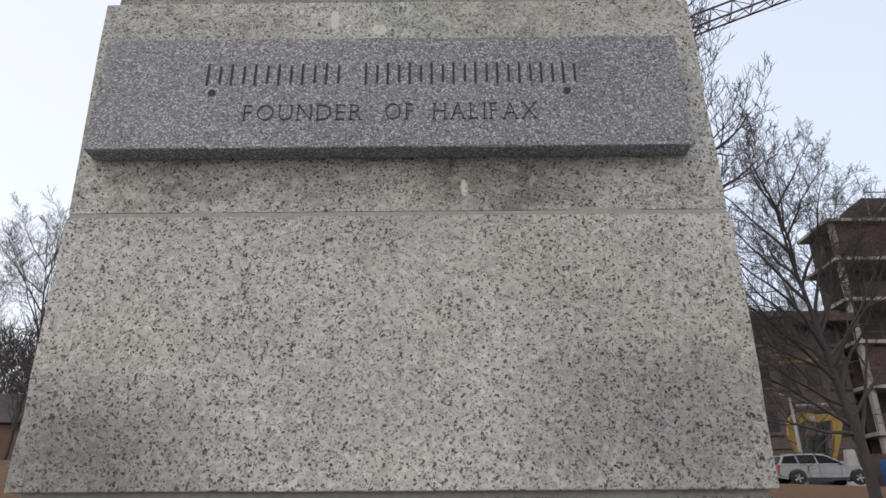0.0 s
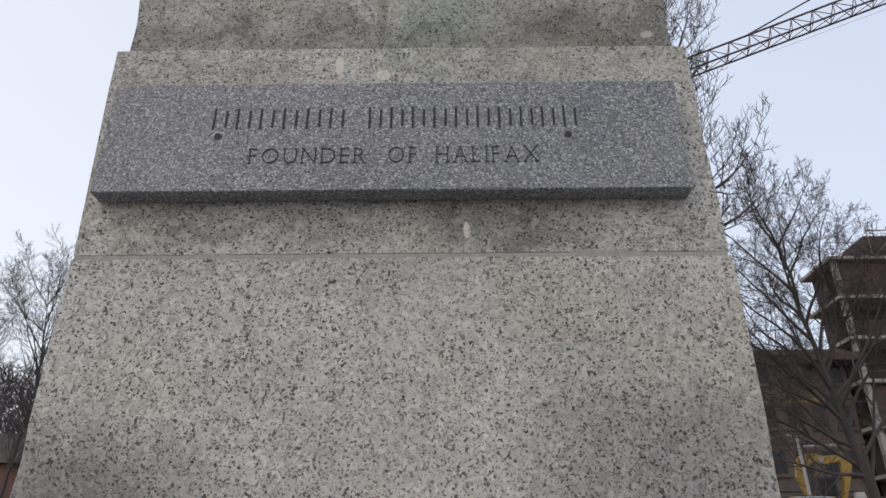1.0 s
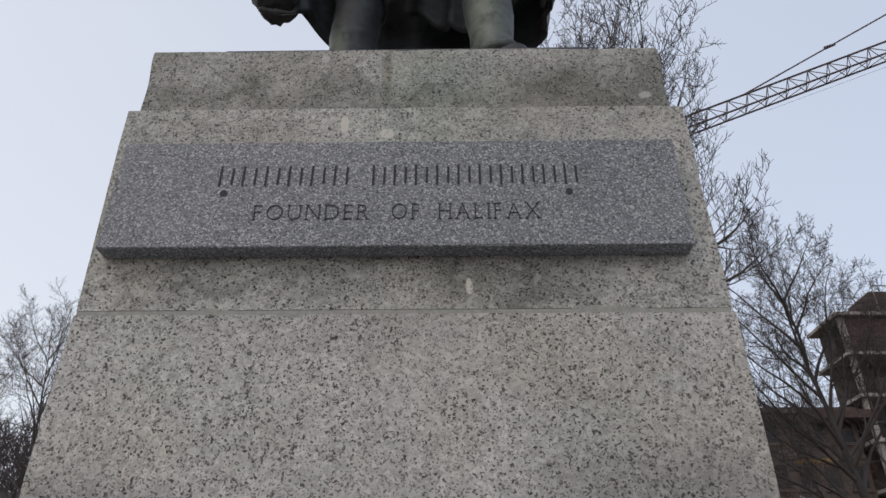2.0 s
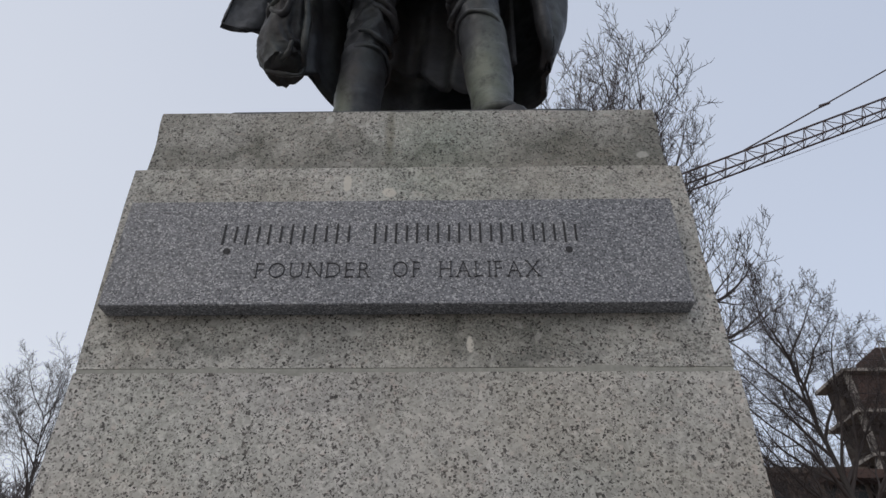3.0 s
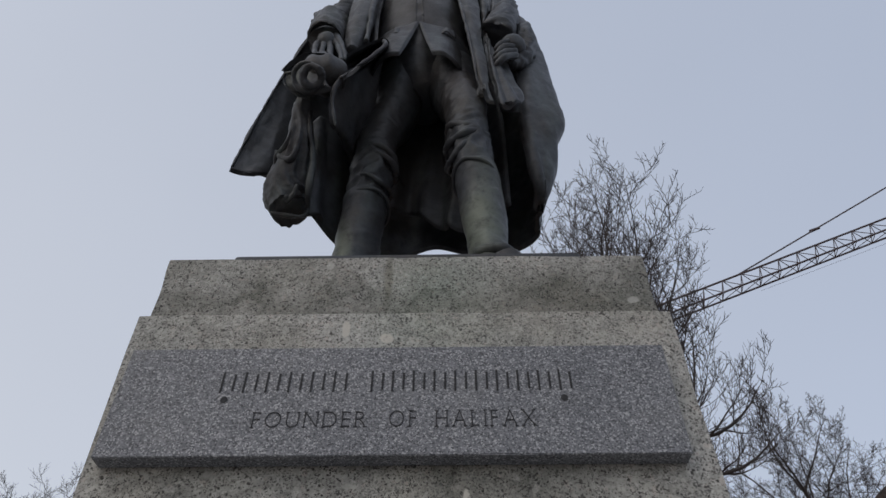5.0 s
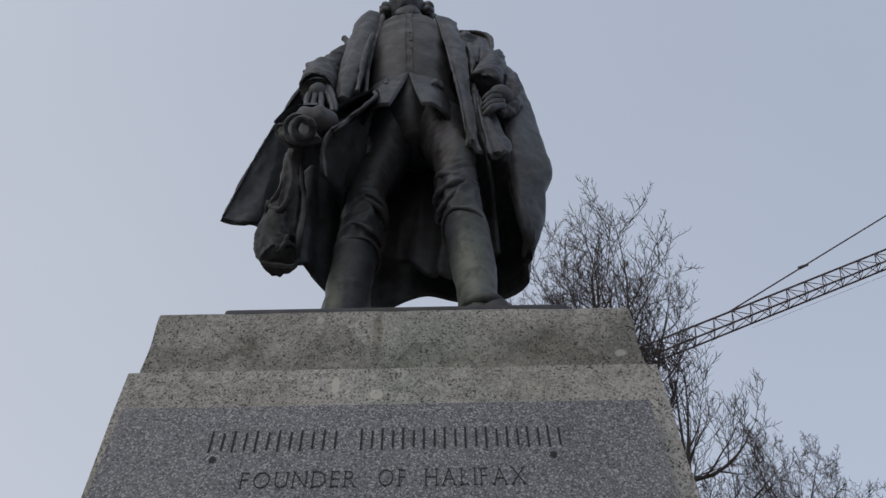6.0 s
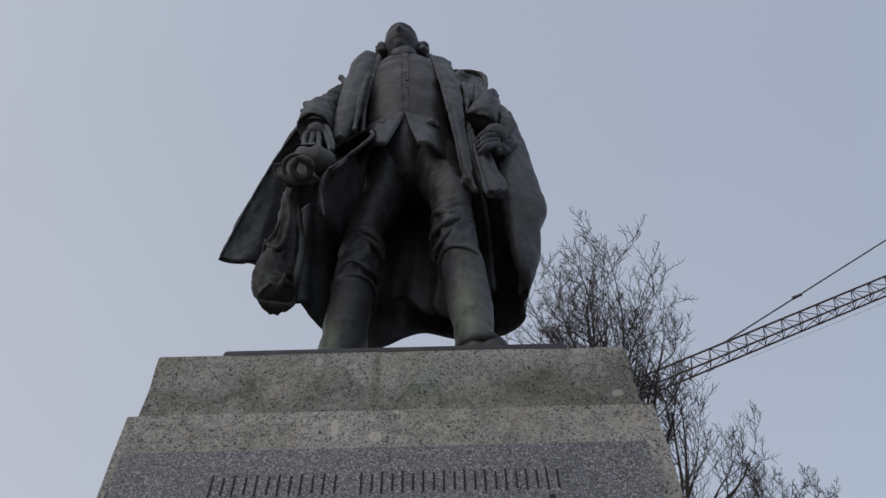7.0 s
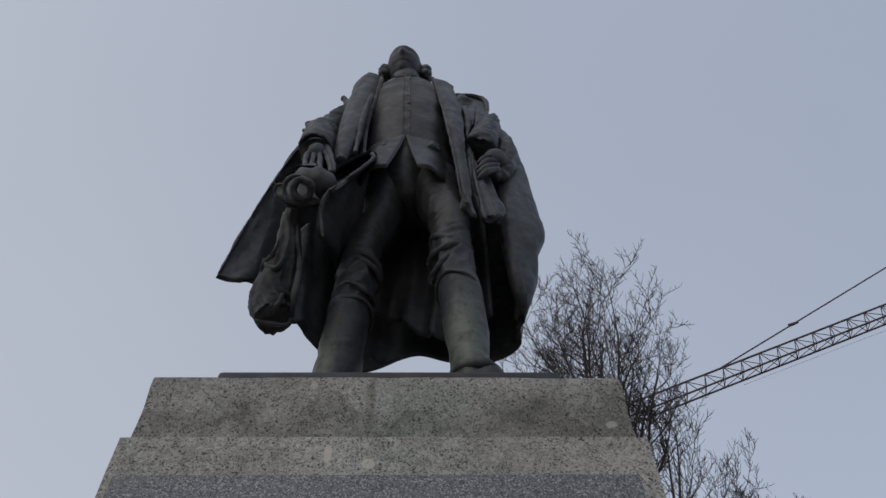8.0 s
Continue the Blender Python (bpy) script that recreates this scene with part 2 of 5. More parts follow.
for centre, size, amount in (((0.165, 3.00), (0.055, 0.13), 0.9), ((-0.275, 3.05), (0.040, 0.14), 0.9), ((0.20, 3.2), (0.05, 0.12), 0.35), ((-0.43, 3.60), (0.05, 0.04), 0.4)):
    base = k.mix(k.maths("MULTIPLY", blob(k, centre, size, 0.5, 9.0), amount), base, (0.150, 0.170, 0.138))
for centre, size, amount in (((-0.05, 4.62), (0.16, 0.34), 0.75), ((0.13, 3.72), (0.07, 0.20), 0.6), ((-0.16, 3.75), (0.07, 0.18), 0.6)):
    base = k.mix(k.maths("MULTIPLY", blob(k, centre, size, 0.6, 7.0), amount), base, (0.046, 0.038, 0.033))
pits = k.remap(k.noise(26.0, 6.0, 0.75), 0.36, 0.52, 1.0, 0.0)
base = k.mix(k.maths("MULTIPLY", pits, 0.6), base, (0.026, 0.027, 0.030))
k.color(base)
k.rough(k.remap(k.noise(16.0, 4.0), 0.3, 0.7, 0.36, 0.60))
k.bump(k.maths("ADD", k.noise(38.0, 6.0, 0.7), k.maths("MULTIPLY", k.noise(13.0, 4.0, 0.6), 1.6)), 0.25, 0.010)
BRONZE = k.m


def plain(name, lo, hi, scale, rough=0.7, metal=0.0, bump=0.15, stretch=None):
    q = Mat(name, rough, metal)
    n = q.noise(scale, 5.0, 0.6, stretch=stretch)
    n2 = q.noise(scale * 7.3, 3.0)
    q.color(q.mix(0.35, q.ramp(n, [(0.3, lo), (0.7, hi)]), q.ramp(n2, [(0.3, lo), (0.7, hi)])))
    if bump:
        q.bump(n2, bump, 0.3 / scale)
    return q.m


BARK = plain("bark", (0.030, 0.027, 0.026), (0.072, 0.065, 0.061), 6.0, 0.9, 0, 0.5, (1, 1, 0.25))
TWIG = plain("twig", (0.038, 0.032, 0.031), (0.074, 0.063, 0.061), 2.0, 0.9, 0, 0)
# brown wood lifted to purple-grey: distance haze put into the colour
FARWOOD = plain("far_hazed_wood", (0.075, 0.062, 0.064), (0.135, 0.115, 0.116), 0.4, 0.95, 0, 0)
BROWNTWIG = plain("red_brown_twig", (0.060, 0.036, 0.028), (0.105, 0.066, 0.050), 2.0, 0.9, 0, 0)
GRASS = plain("leaf_litter_grass", (0.055, 0.030, 0.013), (0.205, 0.098, 0.040), 3.4, 0.95, 0, 0.6)
ASPHALT = plain("asphalt", (0.06, 0.06, 0.06), (0.11, 0.11, 0.108), 0.9, 0.85, 0, 0.3)
KERB = plain("kerb_stone", (0.20, 0.195, 0.185), (0.30, 0.29, 0.275), 2.0, 0.85)
BOUNCE_PAVING = plain("bounce_paving", (0.27, 0.265, 0.25), (0.38, 0.37, 0.355), 1.2, 0.85)
CONCRETE = plain("raw_concrete", (0.20, 0.185, 0.17), (0.36, 0.335, 0.305), 0.8, 0.85)
FORMWORK = plain("dark_red_sheeting", (0.045, 0.028, 0.024), (0.085, 0.05, 0.04), 0.5, 0.8)
BAY_SHADE = plain("bay_shade", (0.035, 0.028, 0.024), (0.07, 0.055, 0.045), 0.5, 0.9)
OLDSTONE = plain("brown_stone_facade", (0.060, 0.048, 0.042), (0.115, 0.093, 0.080), 0.9, 0.85)
BRICK = plain("red_brick", (0.085, 0.046, 0.038), (0.145, 0.082, 0.066), 1.6, 0.9)
ROOFING = plain("roof_shingle", (0.045, 0.034, 0.030), (0.085, 0.066, 0.058), 1.5, 0.9)
YELLOW = plain("yellow_paint", (0.20, 0.12, 0.016), (0.34, 0.21, 0.030), 3.0, 0.45)
STEEL = plain("painted_steel", (0.07, 0.055, 0.06), (0.12, 0.095, 0.10), 1.5, 0.6, 0.2)
GREYPAINT = plain("galvanised", (0.24, 0.235, 0.225), (0.34, 0.335, 0.32), 3.0, 0.5, 0.2)
CARPAINT = plain("silver_car_paint", (0.225, 0.225, 0.22), (0.285, 0.285, 0.28), 1.2, 0.24, 0.65, 0)
RUBBER = plain("rubber", (0.012, 0.012, 0.013), (0.03, 0.03, 0.03), 8.0, 0.85)
RIM = plain("alloy_rim", (0.25, 0.25, 0.25), (0.36, 0.36, 0.36), 6.0, 0.3, 0.7, 0)
BLACK = plain("black_iron", (0.015, 0.015, 0.016), (0.04, 0.04, 0.042), 6.0, 0.7)
WHITE = plain("white_sheet", (0.30, 0.29, 0.28), (0.42, 0.41, 0.39), 1.5, 0.8)
REDLENS = plain("red_lens", (0.25, 0.02, 0.015), (0.35, 0.03, 0.02), 9.0, 0.2, 0, 0)
BLUEPAINT = plain("blue_paint", (0.03, 0.09, 0.22), (0.05, 0.13, 0.30), 3.0, 0.5)
k = Mat("window_glass", 0.25)
k.color((0.016, 0.018, 0.02))
k.b.inputs["Specular IOR Level"].default_value = 0.25
GLASS = k.m

# ---- mesh helpers ----


def mesh_object(name, bm, material, parent=None, label="", smooth=False):
    me = bpy.data.meshes.new(name)
    bm.normal_update()
    bm.to_mesh(me)
    bm.free()
    if smooth:
        me.polygons.foreach_set("use_smooth", [True] * len(me.polygons))
    me.materials.append(material)
    ob = new(name, me)
    if parent is not None:
        ob.parent = parent
    if label:
        ob["label"] = label
    return ob


def part(name, bm, material, parent, label="", smooth=False):
    return mesh_object(name, bm, material, parent, label, smooth)


def thing(name, at=(0, 0, 0), label="", category="", group="", kind=""):
    e = new(name)
    e.location = at
    return tagged(e, label, category, group, kind)


def box(lo, hi, bevel=0.0, seg=2):
    bm = bmesh.new()
    bmesh.ops.create_cube(bm, size=1.0)
    for v in bm.verts:
        v.co = Vector(l + (h - l) * (c + 0.5) for l, h, c in zip(lo, hi, v.co))
    if bevel:
        bmesh.ops.bevel(bm, geom=bm.edges[:], offset=bevel, segments=seg, affect="EDGES", profile=0.6)
    return bm


def add_box(bm, lo, hi):
    vs = [bm.verts.new((x, y, z)) for x in (lo[0], hi[0]) for y in (lo[1], hi[1]) for z in (lo[2], hi[2])]
    for f in ((0, 1, 3, 2), (4, 6, 7, 5), (0, 4, 5, 1), (2, 3, 7, 6), (0, 2, 6, 4), (1, 5, 7, 3)):
        bm.faces.new([vs[i] for i in f])


def add_rod(bm, a, b, r, sides=6, r2=None):
    a, b = Vector(a), Vector(b)
    q = (b - a).to_track_quat("Z", "Y")
    rings = []
    for p, rr in ((a, r), (b, r if r2 is None else r2)):
        rings.append([bm.verts.new(p + q @ Vector((rr * math.cos(2 * math.pi * i / sides), rr * math.sin(2 * math.pi * i / sides), 0))) for i in range(sides)])
    for i in range(sides):
        j = (i + 1) % sides
        bm.faces.new((rings[0][i], rings[0][j], rings[1][j], rings[1][i]))
    bm.faces.new(rings[0][::-1])
    bm.faces.new(rings[1])


def rod(a, b, r, sides=8, r2=None):
    bm = bmesh.new()
    add_rod(bm, a, b, r, sides, r2)
    return bm


def extrude_profile(points, axis, lo, hi):
    """A prism: points are pairs in the plane across axis ('x': y, z; 'y': x, z)."""
    bm = bmesh.new()
    rings = []
    for w in (lo, hi):
        rings.append([bm.verts.new((w, a, b) if axis == "x" else (a, w, b)) for a, b in points])
    n = len(points)
    for i in range(n):
        j = (i + 1) % n
        bm.faces.new((rings[0][i], rings[0][j], rings[1][j], rings[1][i]))
    bm.faces.new(rings[0][::-1])
    bm.faces.new(rings[1])
    bmesh.ops.recalc_face_normals(bm, faces=bm.faces[:])
    return bm


def ground_z(x, y):
    """The park climbs gently behind the monument."""
    t = min(max((y - 1.5) / 28.5, 0.0), 1.0)
    t = t * 0.75 + 0.25 * t * t * (3 - 2 * t)
    return t * (3.62 - 0.034 * max(-30.0, min(30.0, x)))


# ---- ground ----
bm = bmesh.new()
xs = [-2000, -600, -200, -80] + [-45 + 1.5 * i for i in range(61)] + [80, 200, 600, 2000]
ys = [-2000, -500, -120, -40, -20, -10] + [-6 + 1.0 * i for i in range(37)] + [36, 40, 50, 80, 200, 600, 2000]
grid = [[bm.verts.new((x, y, ground_z(x, y) + (0.03 * noise.noise((x * 0.7, y * 0.7, 0)) if -20 < y < 29 else 0.0))) for y in ys] for x in xs]
for i in range(len(xs) - 1):
    for j in range(len(ys) - 1):
        bm.faces.new((grid[i][j], grid[i + 1][j], grid[i + 1][j + 1], grid[i][j + 1]))
tagged(mesh_object("ground", bm, GRASS, smooth=True), "brown leaf-strewn winter grass of a sloping park", "ground", kind="structure")

bm = bmesh.new()
row = [-60 + 3.0 * i for i in range(41)]
top = [[bm.verts.new((x, y, ground_z(x, y) + 0.03)) for y in (30.6, 38.5)] for x in row]
for a, b in zip(top, top[1:]):
    bm.faces.new((a[0], b[0], b[1], a[1]))
tagged(mesh_object("road", bm, ASPHALT), "grey asphalt street at the top of the park", "road", kind="structure")
bm = bmesh.new()
for a, b in zip(row, row[1:]):
    vs = []
    for x in (a, b):
        vs.append([bm.verts.new((x, 38.5 + dy, ground_z(x, 38.5) + dz)) for dy, dz in ((0, -0.1), (0, 0.15), (0.28, 0.15), (0.28, -0.1))])
    for i in range(3):
        bm.faces.new((vs[0][i], vs[1][i], vs[1][i + 1], vs[0][i + 1]))
bmesh.ops.recalc_face_normals(bm, faces=bm.faces[:])
tagged(mesh_object("kerb", bm, KERB), "pale stone kerb along the street", "kerb", kind="structure")

# out of view: paving added to bounce light up onto the undersides
pavement = tagged(mesh_object("pavement", box((-4.5, -5.5, -0.06), (4.5, 2.5, 0.03)), MORTAR), "unseen grey paving added round the monument to bounce light upwards", "pavement", kind="structure")
SLAB_MESH = None
for i in range(9):
    for j in range(8):
        x, y = -4.0 + i, -5.0 + j
        if SLAB_MESH is None:
            piece = part("bounce_paving_slab", box((-0.494, -0.494, -0.02), (0.494, 0.494, 0.03), 0.006, 1), BOUNCE_PAVING, pavement)
            SLAB_MESH = piece.data
        else:
            piece = new("bounce_paving_slab", SLAB_MESH)
            piece.parent = pavement
        piece.matrix_basis = pose(x, y, 0.03 + 0.004 * noise.noise((x, y, 2)), 0, 0, 90 * ((i * 3 + j) % 4))

# ---- the pedestal ----


def stone_block(lo, hi, seed, chips=0.004, flare=0.0, arris=0.0035):
    """A dressed block with softly worn, slightly uneven arrises; flare: how far its low-x side leans out at the top."""
    bm = bmesh.new()
    bmesh.ops.create_cube(bm, size=1.0)
    for v in bm.verts:
        v.co = Vector(l + (h - l) * (c + 0.5) for l, h, c in zip(lo, hi, v.co))
    bmesh.ops.subdivide_edges(bm, edges=bm.edges[:], cuts=23, use_grid_fill=True)
    bm.normal_update()
    rim = [e for e in bm.edges if len(e.link_faces) == 2 and e.link_faces[0].normal.angle(e.link_faces[1].normal) > 0.5]
    mid = Vector(((lo[0] + hi[0]) / 2, (lo[1] + hi[1]) / 2, (lo[2] + hi[2]) / 2))
    for v in {v for e in rim for v in e.verts}:
        n = noise.noise(v.co * 9.0 + Vector((seed, 0, 0)))
        if n > 0.12:
            v.co += (mid - v.co).normalized() * chips * (n - 0.12) * 3
    for v in bm.verts:
        if flare:
            v.co.x -= flare * (v.co.z - lo[2]) / (hi[2] - lo[2]) * (hi[0] - v.co.x) / (hi[0] - lo[0])
    bmesh.ops.bevel(bm, geom=rim, offset=arris, segments=2, affect="EDGES")
    return bm


pedestal = thing("monument_pedestal", (0, 0.5, 0), "weathered speckled grey granite monument pedestal in stacked blocks", "pedestal")
OFF = Matrix.Translation((0, -0.5, 0))


def ped(name, bm, mat, label):
    bmesh.ops.transform(bm, matrix=OFF, verts=bm.verts[:])
    return part(name, bm, mat, pedestal, label)


ped("step", box((-1.05, -0.42, -0.2), (1.05, 1.55, 0.18), 0.01), GRANITE_BASE, "lowest granite step")
ped("step", box((-0.80, -0.25, 0.18), (0.80, 1.30, 0.36), 0.01), GRANITE_BASE, "upper granite step")
ped("base_course", stone_block((-0.496, 0.006, 0.36), (0.500, 1.02, 1.619), 3), GRANITE_BASE, "darker granite base course")
ped("mortar_joint", box((-0.487, 0.014, 1.615), (0.492, 1.0, 1.632)), MORTAR, "recessed mortar bed")
ped("lower_block", stone_block((-0.503, 0.0, 1.627), (0.505, 1.01, 2.0215), 1, 0.002, 0.0, 0.0012), GRANITE_LOW, "large pale speckled granite block")
ped("mortar_joint", box((-0.4995, 0.0009, 2.015), (0.4985, 1.0, 2.031)), MORTAR, "greenish mortar bed")
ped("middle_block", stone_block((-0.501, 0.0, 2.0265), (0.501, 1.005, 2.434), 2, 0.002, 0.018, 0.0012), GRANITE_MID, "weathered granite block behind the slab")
ped("mortar_joint", box((-0.485, 0.02, 2.432), (0.475, 0.98, 2.438)), MORTAR, "thin dark joint")
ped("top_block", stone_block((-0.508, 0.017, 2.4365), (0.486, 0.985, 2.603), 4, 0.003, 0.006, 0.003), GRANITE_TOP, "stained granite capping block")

# ---- the inscription slab ----
slab = thing("inscription_slab", (-0.012, -0.017, 2.222), "blue-grey granite slab with engraved lettering fixed to the pedestal", "plaque")
INV = Matrix.Translation((0.012, 0.017, -2.222))
bm = stone_block((-0.480, -0.035, 2.119), (0.451, -0.001, 2.326), 6, 0.001, 0.0, 0.0012)
bmesh.ops.transform(bm, matrix=INV, verts=bm.verts[:])
part("slab", bm, GRANITE_BLUE, slab)
FACE_Y = -0.0352


def letter_mesh(ch):
    cu = bpy.data.curves.new("letter", "FONT")
    cu.body, cu.size, cu.extrude, cu.offset = ch, 1.0, 0.008, -0.026
    tmp = bpy.data.objects.new("letter", cu)
    scene.collection.objects.link(tmp)
    deps = bpy.context.evaluated_depsgraph_get()
    me = bpy.data.meshes.new_from_object(tmp.evaluated_get(deps))
    bpy.data.objects.remove(tmp)
    bpy.data.curves.remove(cu)
    xs_ = [v.co.x for v in me.vertices]
    ys_ = [v.co.y for v in me.vertices]
    return me, min(xs_), max(xs_), min(ys_), max(ys_)


# stroke ends that carry a serif: share of the width, foot 0 or head 1
STEM = [(0.07, 0.02), (0.07, 0.98)]
SERIFS = {"F": STEM, "D": STEM, "E": STEM, "L": STEM, "R": STEM + [(0.95, 0.02)], "I": [(0.5, 0.02), (0.5, 0.98)], "U": [(0.06, 0.98), (0.94, 0.98)], "N": STEM + [(0.93, 0.98)], "H": STEM + [(0.93, 0.02), (0.93, 0.98)], "A": [(0.03, 0.02), (0.97, 0.02)], "X": [(0.06, 0.02), (0.94, 0.02), (0.08, 0.98), (0.92, 0.98)]}


def word(text, x0, x1, z0, z1):
    """Spread the letters of a word evenly from x0 to x1."""
    made = [letter_mesh(ch) for ch in text]
    s = (z1 - z0) / max(m[4] for m in made)
    widths = [(m[2] - m[1]) * s for m in made]
    slim = min(1.0, (x1 - x0 - 0.30 * (z1 - z0) * (len(text) - 1)) / sum(widths))
    widths = [w * slim for w in widths]
    gap = (x1 - x0 - sum(widths)) / max(len(text) - 1, 1)
    x = x0
    for ch, (me, a, b, lo, hi), w in zip(text, made, widths):
        for v in me.vertices:
            px = x + (v.co.x - a) * s * slim
            v.co = INV @ Vector((px, FACE_Y - 0.0004 - (v.co.z + 0.008) * s, z0 + v.co.y * s))
        bm = bmesh.new()
        bm.from_mesh(me)
        height = z1 - z0
        for across, end in SERIFS.get(ch, ()):
            cx, cz, half = x + across * w, z0 + end * height, height * 0.10
            bar = [INV @ Vector(p) for p in ((cx - half, FACE_Y - 0.0009, cz - height * 0.028), (cx + half, FACE_Y - 0.0003, cz + height * 0.028))]
            add_box(bm, bar[0], bar[1])
        bm.to_mesh(me)
        bm.free()
        me.materials.clear()
        me.materials.append(GROOVE_SHADE)
        ob = new("letter", me)
        ob.parent = slab
        x += w + gap


word("FOUNDER", -0.240, -0.056, 2.168, 2.1965)
word("OF", -0.019, 0.024, 2.168, 2.1975)
word("HALIFAX", 0.056, 0.2155, 2.168, 2.1975)


def bars(places, z0, z1):
    """Two slim bars in groove-shade colour for each letter from a to b, the second a little shorter."""
    for a, b in places:
        w = 0.0036
        for x, lo, hi in ((a, z0, z1), (b - w, z0 + 0.004, z1 - 0.004)):
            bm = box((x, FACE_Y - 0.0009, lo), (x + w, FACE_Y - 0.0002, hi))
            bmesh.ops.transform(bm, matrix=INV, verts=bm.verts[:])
            part("groove_shade_bar", bm, GROOVE_SHADE, slab)


def spread(count, x0, x1, fill=0.62):
    pitch = (x1 - x0) / (count - 1 + fill)
    return [(x0 + pitch * i, x0 + pitch * (i + fill)) for i in range(count)]


bars(spread(6, -0.307, -0.094), 2.234, 2.275)
bars(spread(10, -0.054, 0.283), 2.234, 2.275)
for x, z in ((-0.295, 2.2205), (0.267, 2.2195)):
    bm = bmesh.new()
    bmesh.ops.create_circle(bm, cap_ends=True, segments=16, radius=0.0062)
    for v in bm.verts:
        v.co = Vector((v.co.x * (1 + 0.15 * noise.noise(v.co * 300)), FACE_Y - 0.0006, v.co.y)) + Vector((x, 0, z))
        v.co = INV @ v.co
    part("bolt_hole", bm, GROOVE_SHADE, slab, "flat disc in the shade colour of a drilled hole")

# ---- the bronze ----
bm = box((-0.416, 0.10, 2.598), (0.379, 0.90, 2.698), 0.012, 3)
for v in bm.verts:
    v.co.z += 0.004 * noise.noise(v.co * 6)
tagged(mesh_object("bronze_slab", bm, BRONZE, smooth=False), "flat dark bronze slab lying on the granite pedestal", "slab")


# one mesh, made of lofted limbs and draped cloth
SV, SF = [], []


def spline(pts, n):
    """Catmull-Rom through rows of numbers."""
    p = np.array(pts, float)
    p = np.vstack([2 * p[0] - p[1], p, 2 * p[-1] - p[-2]])
    out = []
    for u in np.linspace(0, len(pts) - 1, n):
        i = min(int(u), len(pts) - 2)
        t = u - i
        a, b, c_, d = p[i], p[i + 1], p[i + 2], p[i + 3]
        out.append(0.5 * (2 * b + (c_ - a) * t + (2 * a - 5 * b + 4 * c_ - d) * t * t + (3 * b - a - 3 * c_ + d) * t ** 3))
    return np.array(out)


def add_grid(g, closed_u=False, caps=False):
    base = len(SV)
    n, m = g.shape[:2]
    SV.extend(map(tuple, g.reshape(-1, 3)))
    for i in range(n - 1):
        for j in range(m if closed_u else m - 1):
            k2 = (j + 1) % m
            SF.append((base + i * m + j, base + i * m + k2, base + (i + 1) * m + k2, base + (i + 1) * m + j))
    if caps:
        SF.append(tuple(base + j for j in range(m))[::-1])
        SF.append(tuple(base + (n - 1) * m + j for j in range(m)))


def limb(stations, rings=40, sides=28, wrinkle=0.0, freq=7.0, seed=0.0, slant=1.0, only=None):
    """A tube through stations x, y, z, rx, ry, with slanting cloth folds."""
    s = spline(stations, rings)
    g = np.zeros((rings, sides, 3))
    for i in range(rings):
        c0 = s[i, :3]
        d = s[min(i + 1, rings - 1), :3] - s[max(i - 1, 0), :3]
        d /= np.linalg.norm(d)
        ax = np.cross((0.0, 1.0, 0.0), d)
        if np.linalg.norm(ax) < 0.2:
            ax = np.cross((0.0, 0.0, 1.0), d)
        ax /= np.linalg.norm(ax)
        ay = np.cross(d, ax)
        u = i / (rings - 1)
        for j in range(sides):
            a = 2 * math.pi * j / sides
            w = wrinkle * (only(u) if only else 1.0)
            n = noise.noise((math.cos(a) * slant + seed, math.sin(a) * slant, u * freq + 0.8 * math.cos(a + seed)))
            f = 1.0 + w * (1.0 - 2.6 * abs(n)) if w else 1.0
            g[i, j] = c0 + ax * math.cos(a) * s[i, 3] * f + ay * math.sin(a) * s[i, 4] * f
    add_grid(g, True, True)


def ball(c0, r, turn=(0, 0, 0), rings=18, sides=24, shape=None):
    e = Euler([radians(a) for a in turn]).to_matrix()
    g = np.zeros((rings, sides, 3))
    for i in range(rings):
        th = math.pi * (i + 0.02) / (rings - 0.96)
        for j in range(sides):
            a = 2 * math.pi * j / sides
            p = Vector((math.sin(th) * math.cos(a), math.sin(th) * math.sin(a), math.cos(th)))
            f = shape(p) if shape else 1.0
            g[i, j] = Vector(c0) + e @ Vector((p.x * r[0] * f, p.y * r[1] * f, p.z * r[2] * f))
    add_grid(g, True, True)


def sheet(fn, n, m, thick):
    """Cloth: fn(u, v) is its outer face; a second face lies inside, and the rim joins them."""
    a = np.array([[fn(i / (n - 1), j / (m - 1)) for j in range(m)] for i in range(n)], float)
    du = np.gradient(a, axis=0)
    dv = np.gradient(a, axis=1)
    nn = np.cross(du, dv)
    nn /= np.linalg.norm(nn, axis=2, keepdims=True) + 1e-9
    b = a + nn * thick
    base = len(SV)
    add_grid(a)
    off = len(SV)
    add_grid(b)
    rim = [(i, 0) for i in range(n)] + [(n - 1, j) for j in range(1, m)] + [(i, m - 1) for i in range(n - 2, -1, -1)] + [(0, j) for j in range(m - 2, 0, -1)]
    for (i, j), (p, q) in zip(rim, rim[1:] + rim[:1]):
        SF.append((base + i * m + j, base + p * m + q, off + p * m + q, off + i * m + j))


def ease(t):
    t = min(max(t, 0.0), 1.0)
    return t * t * (3 - 2 * t)


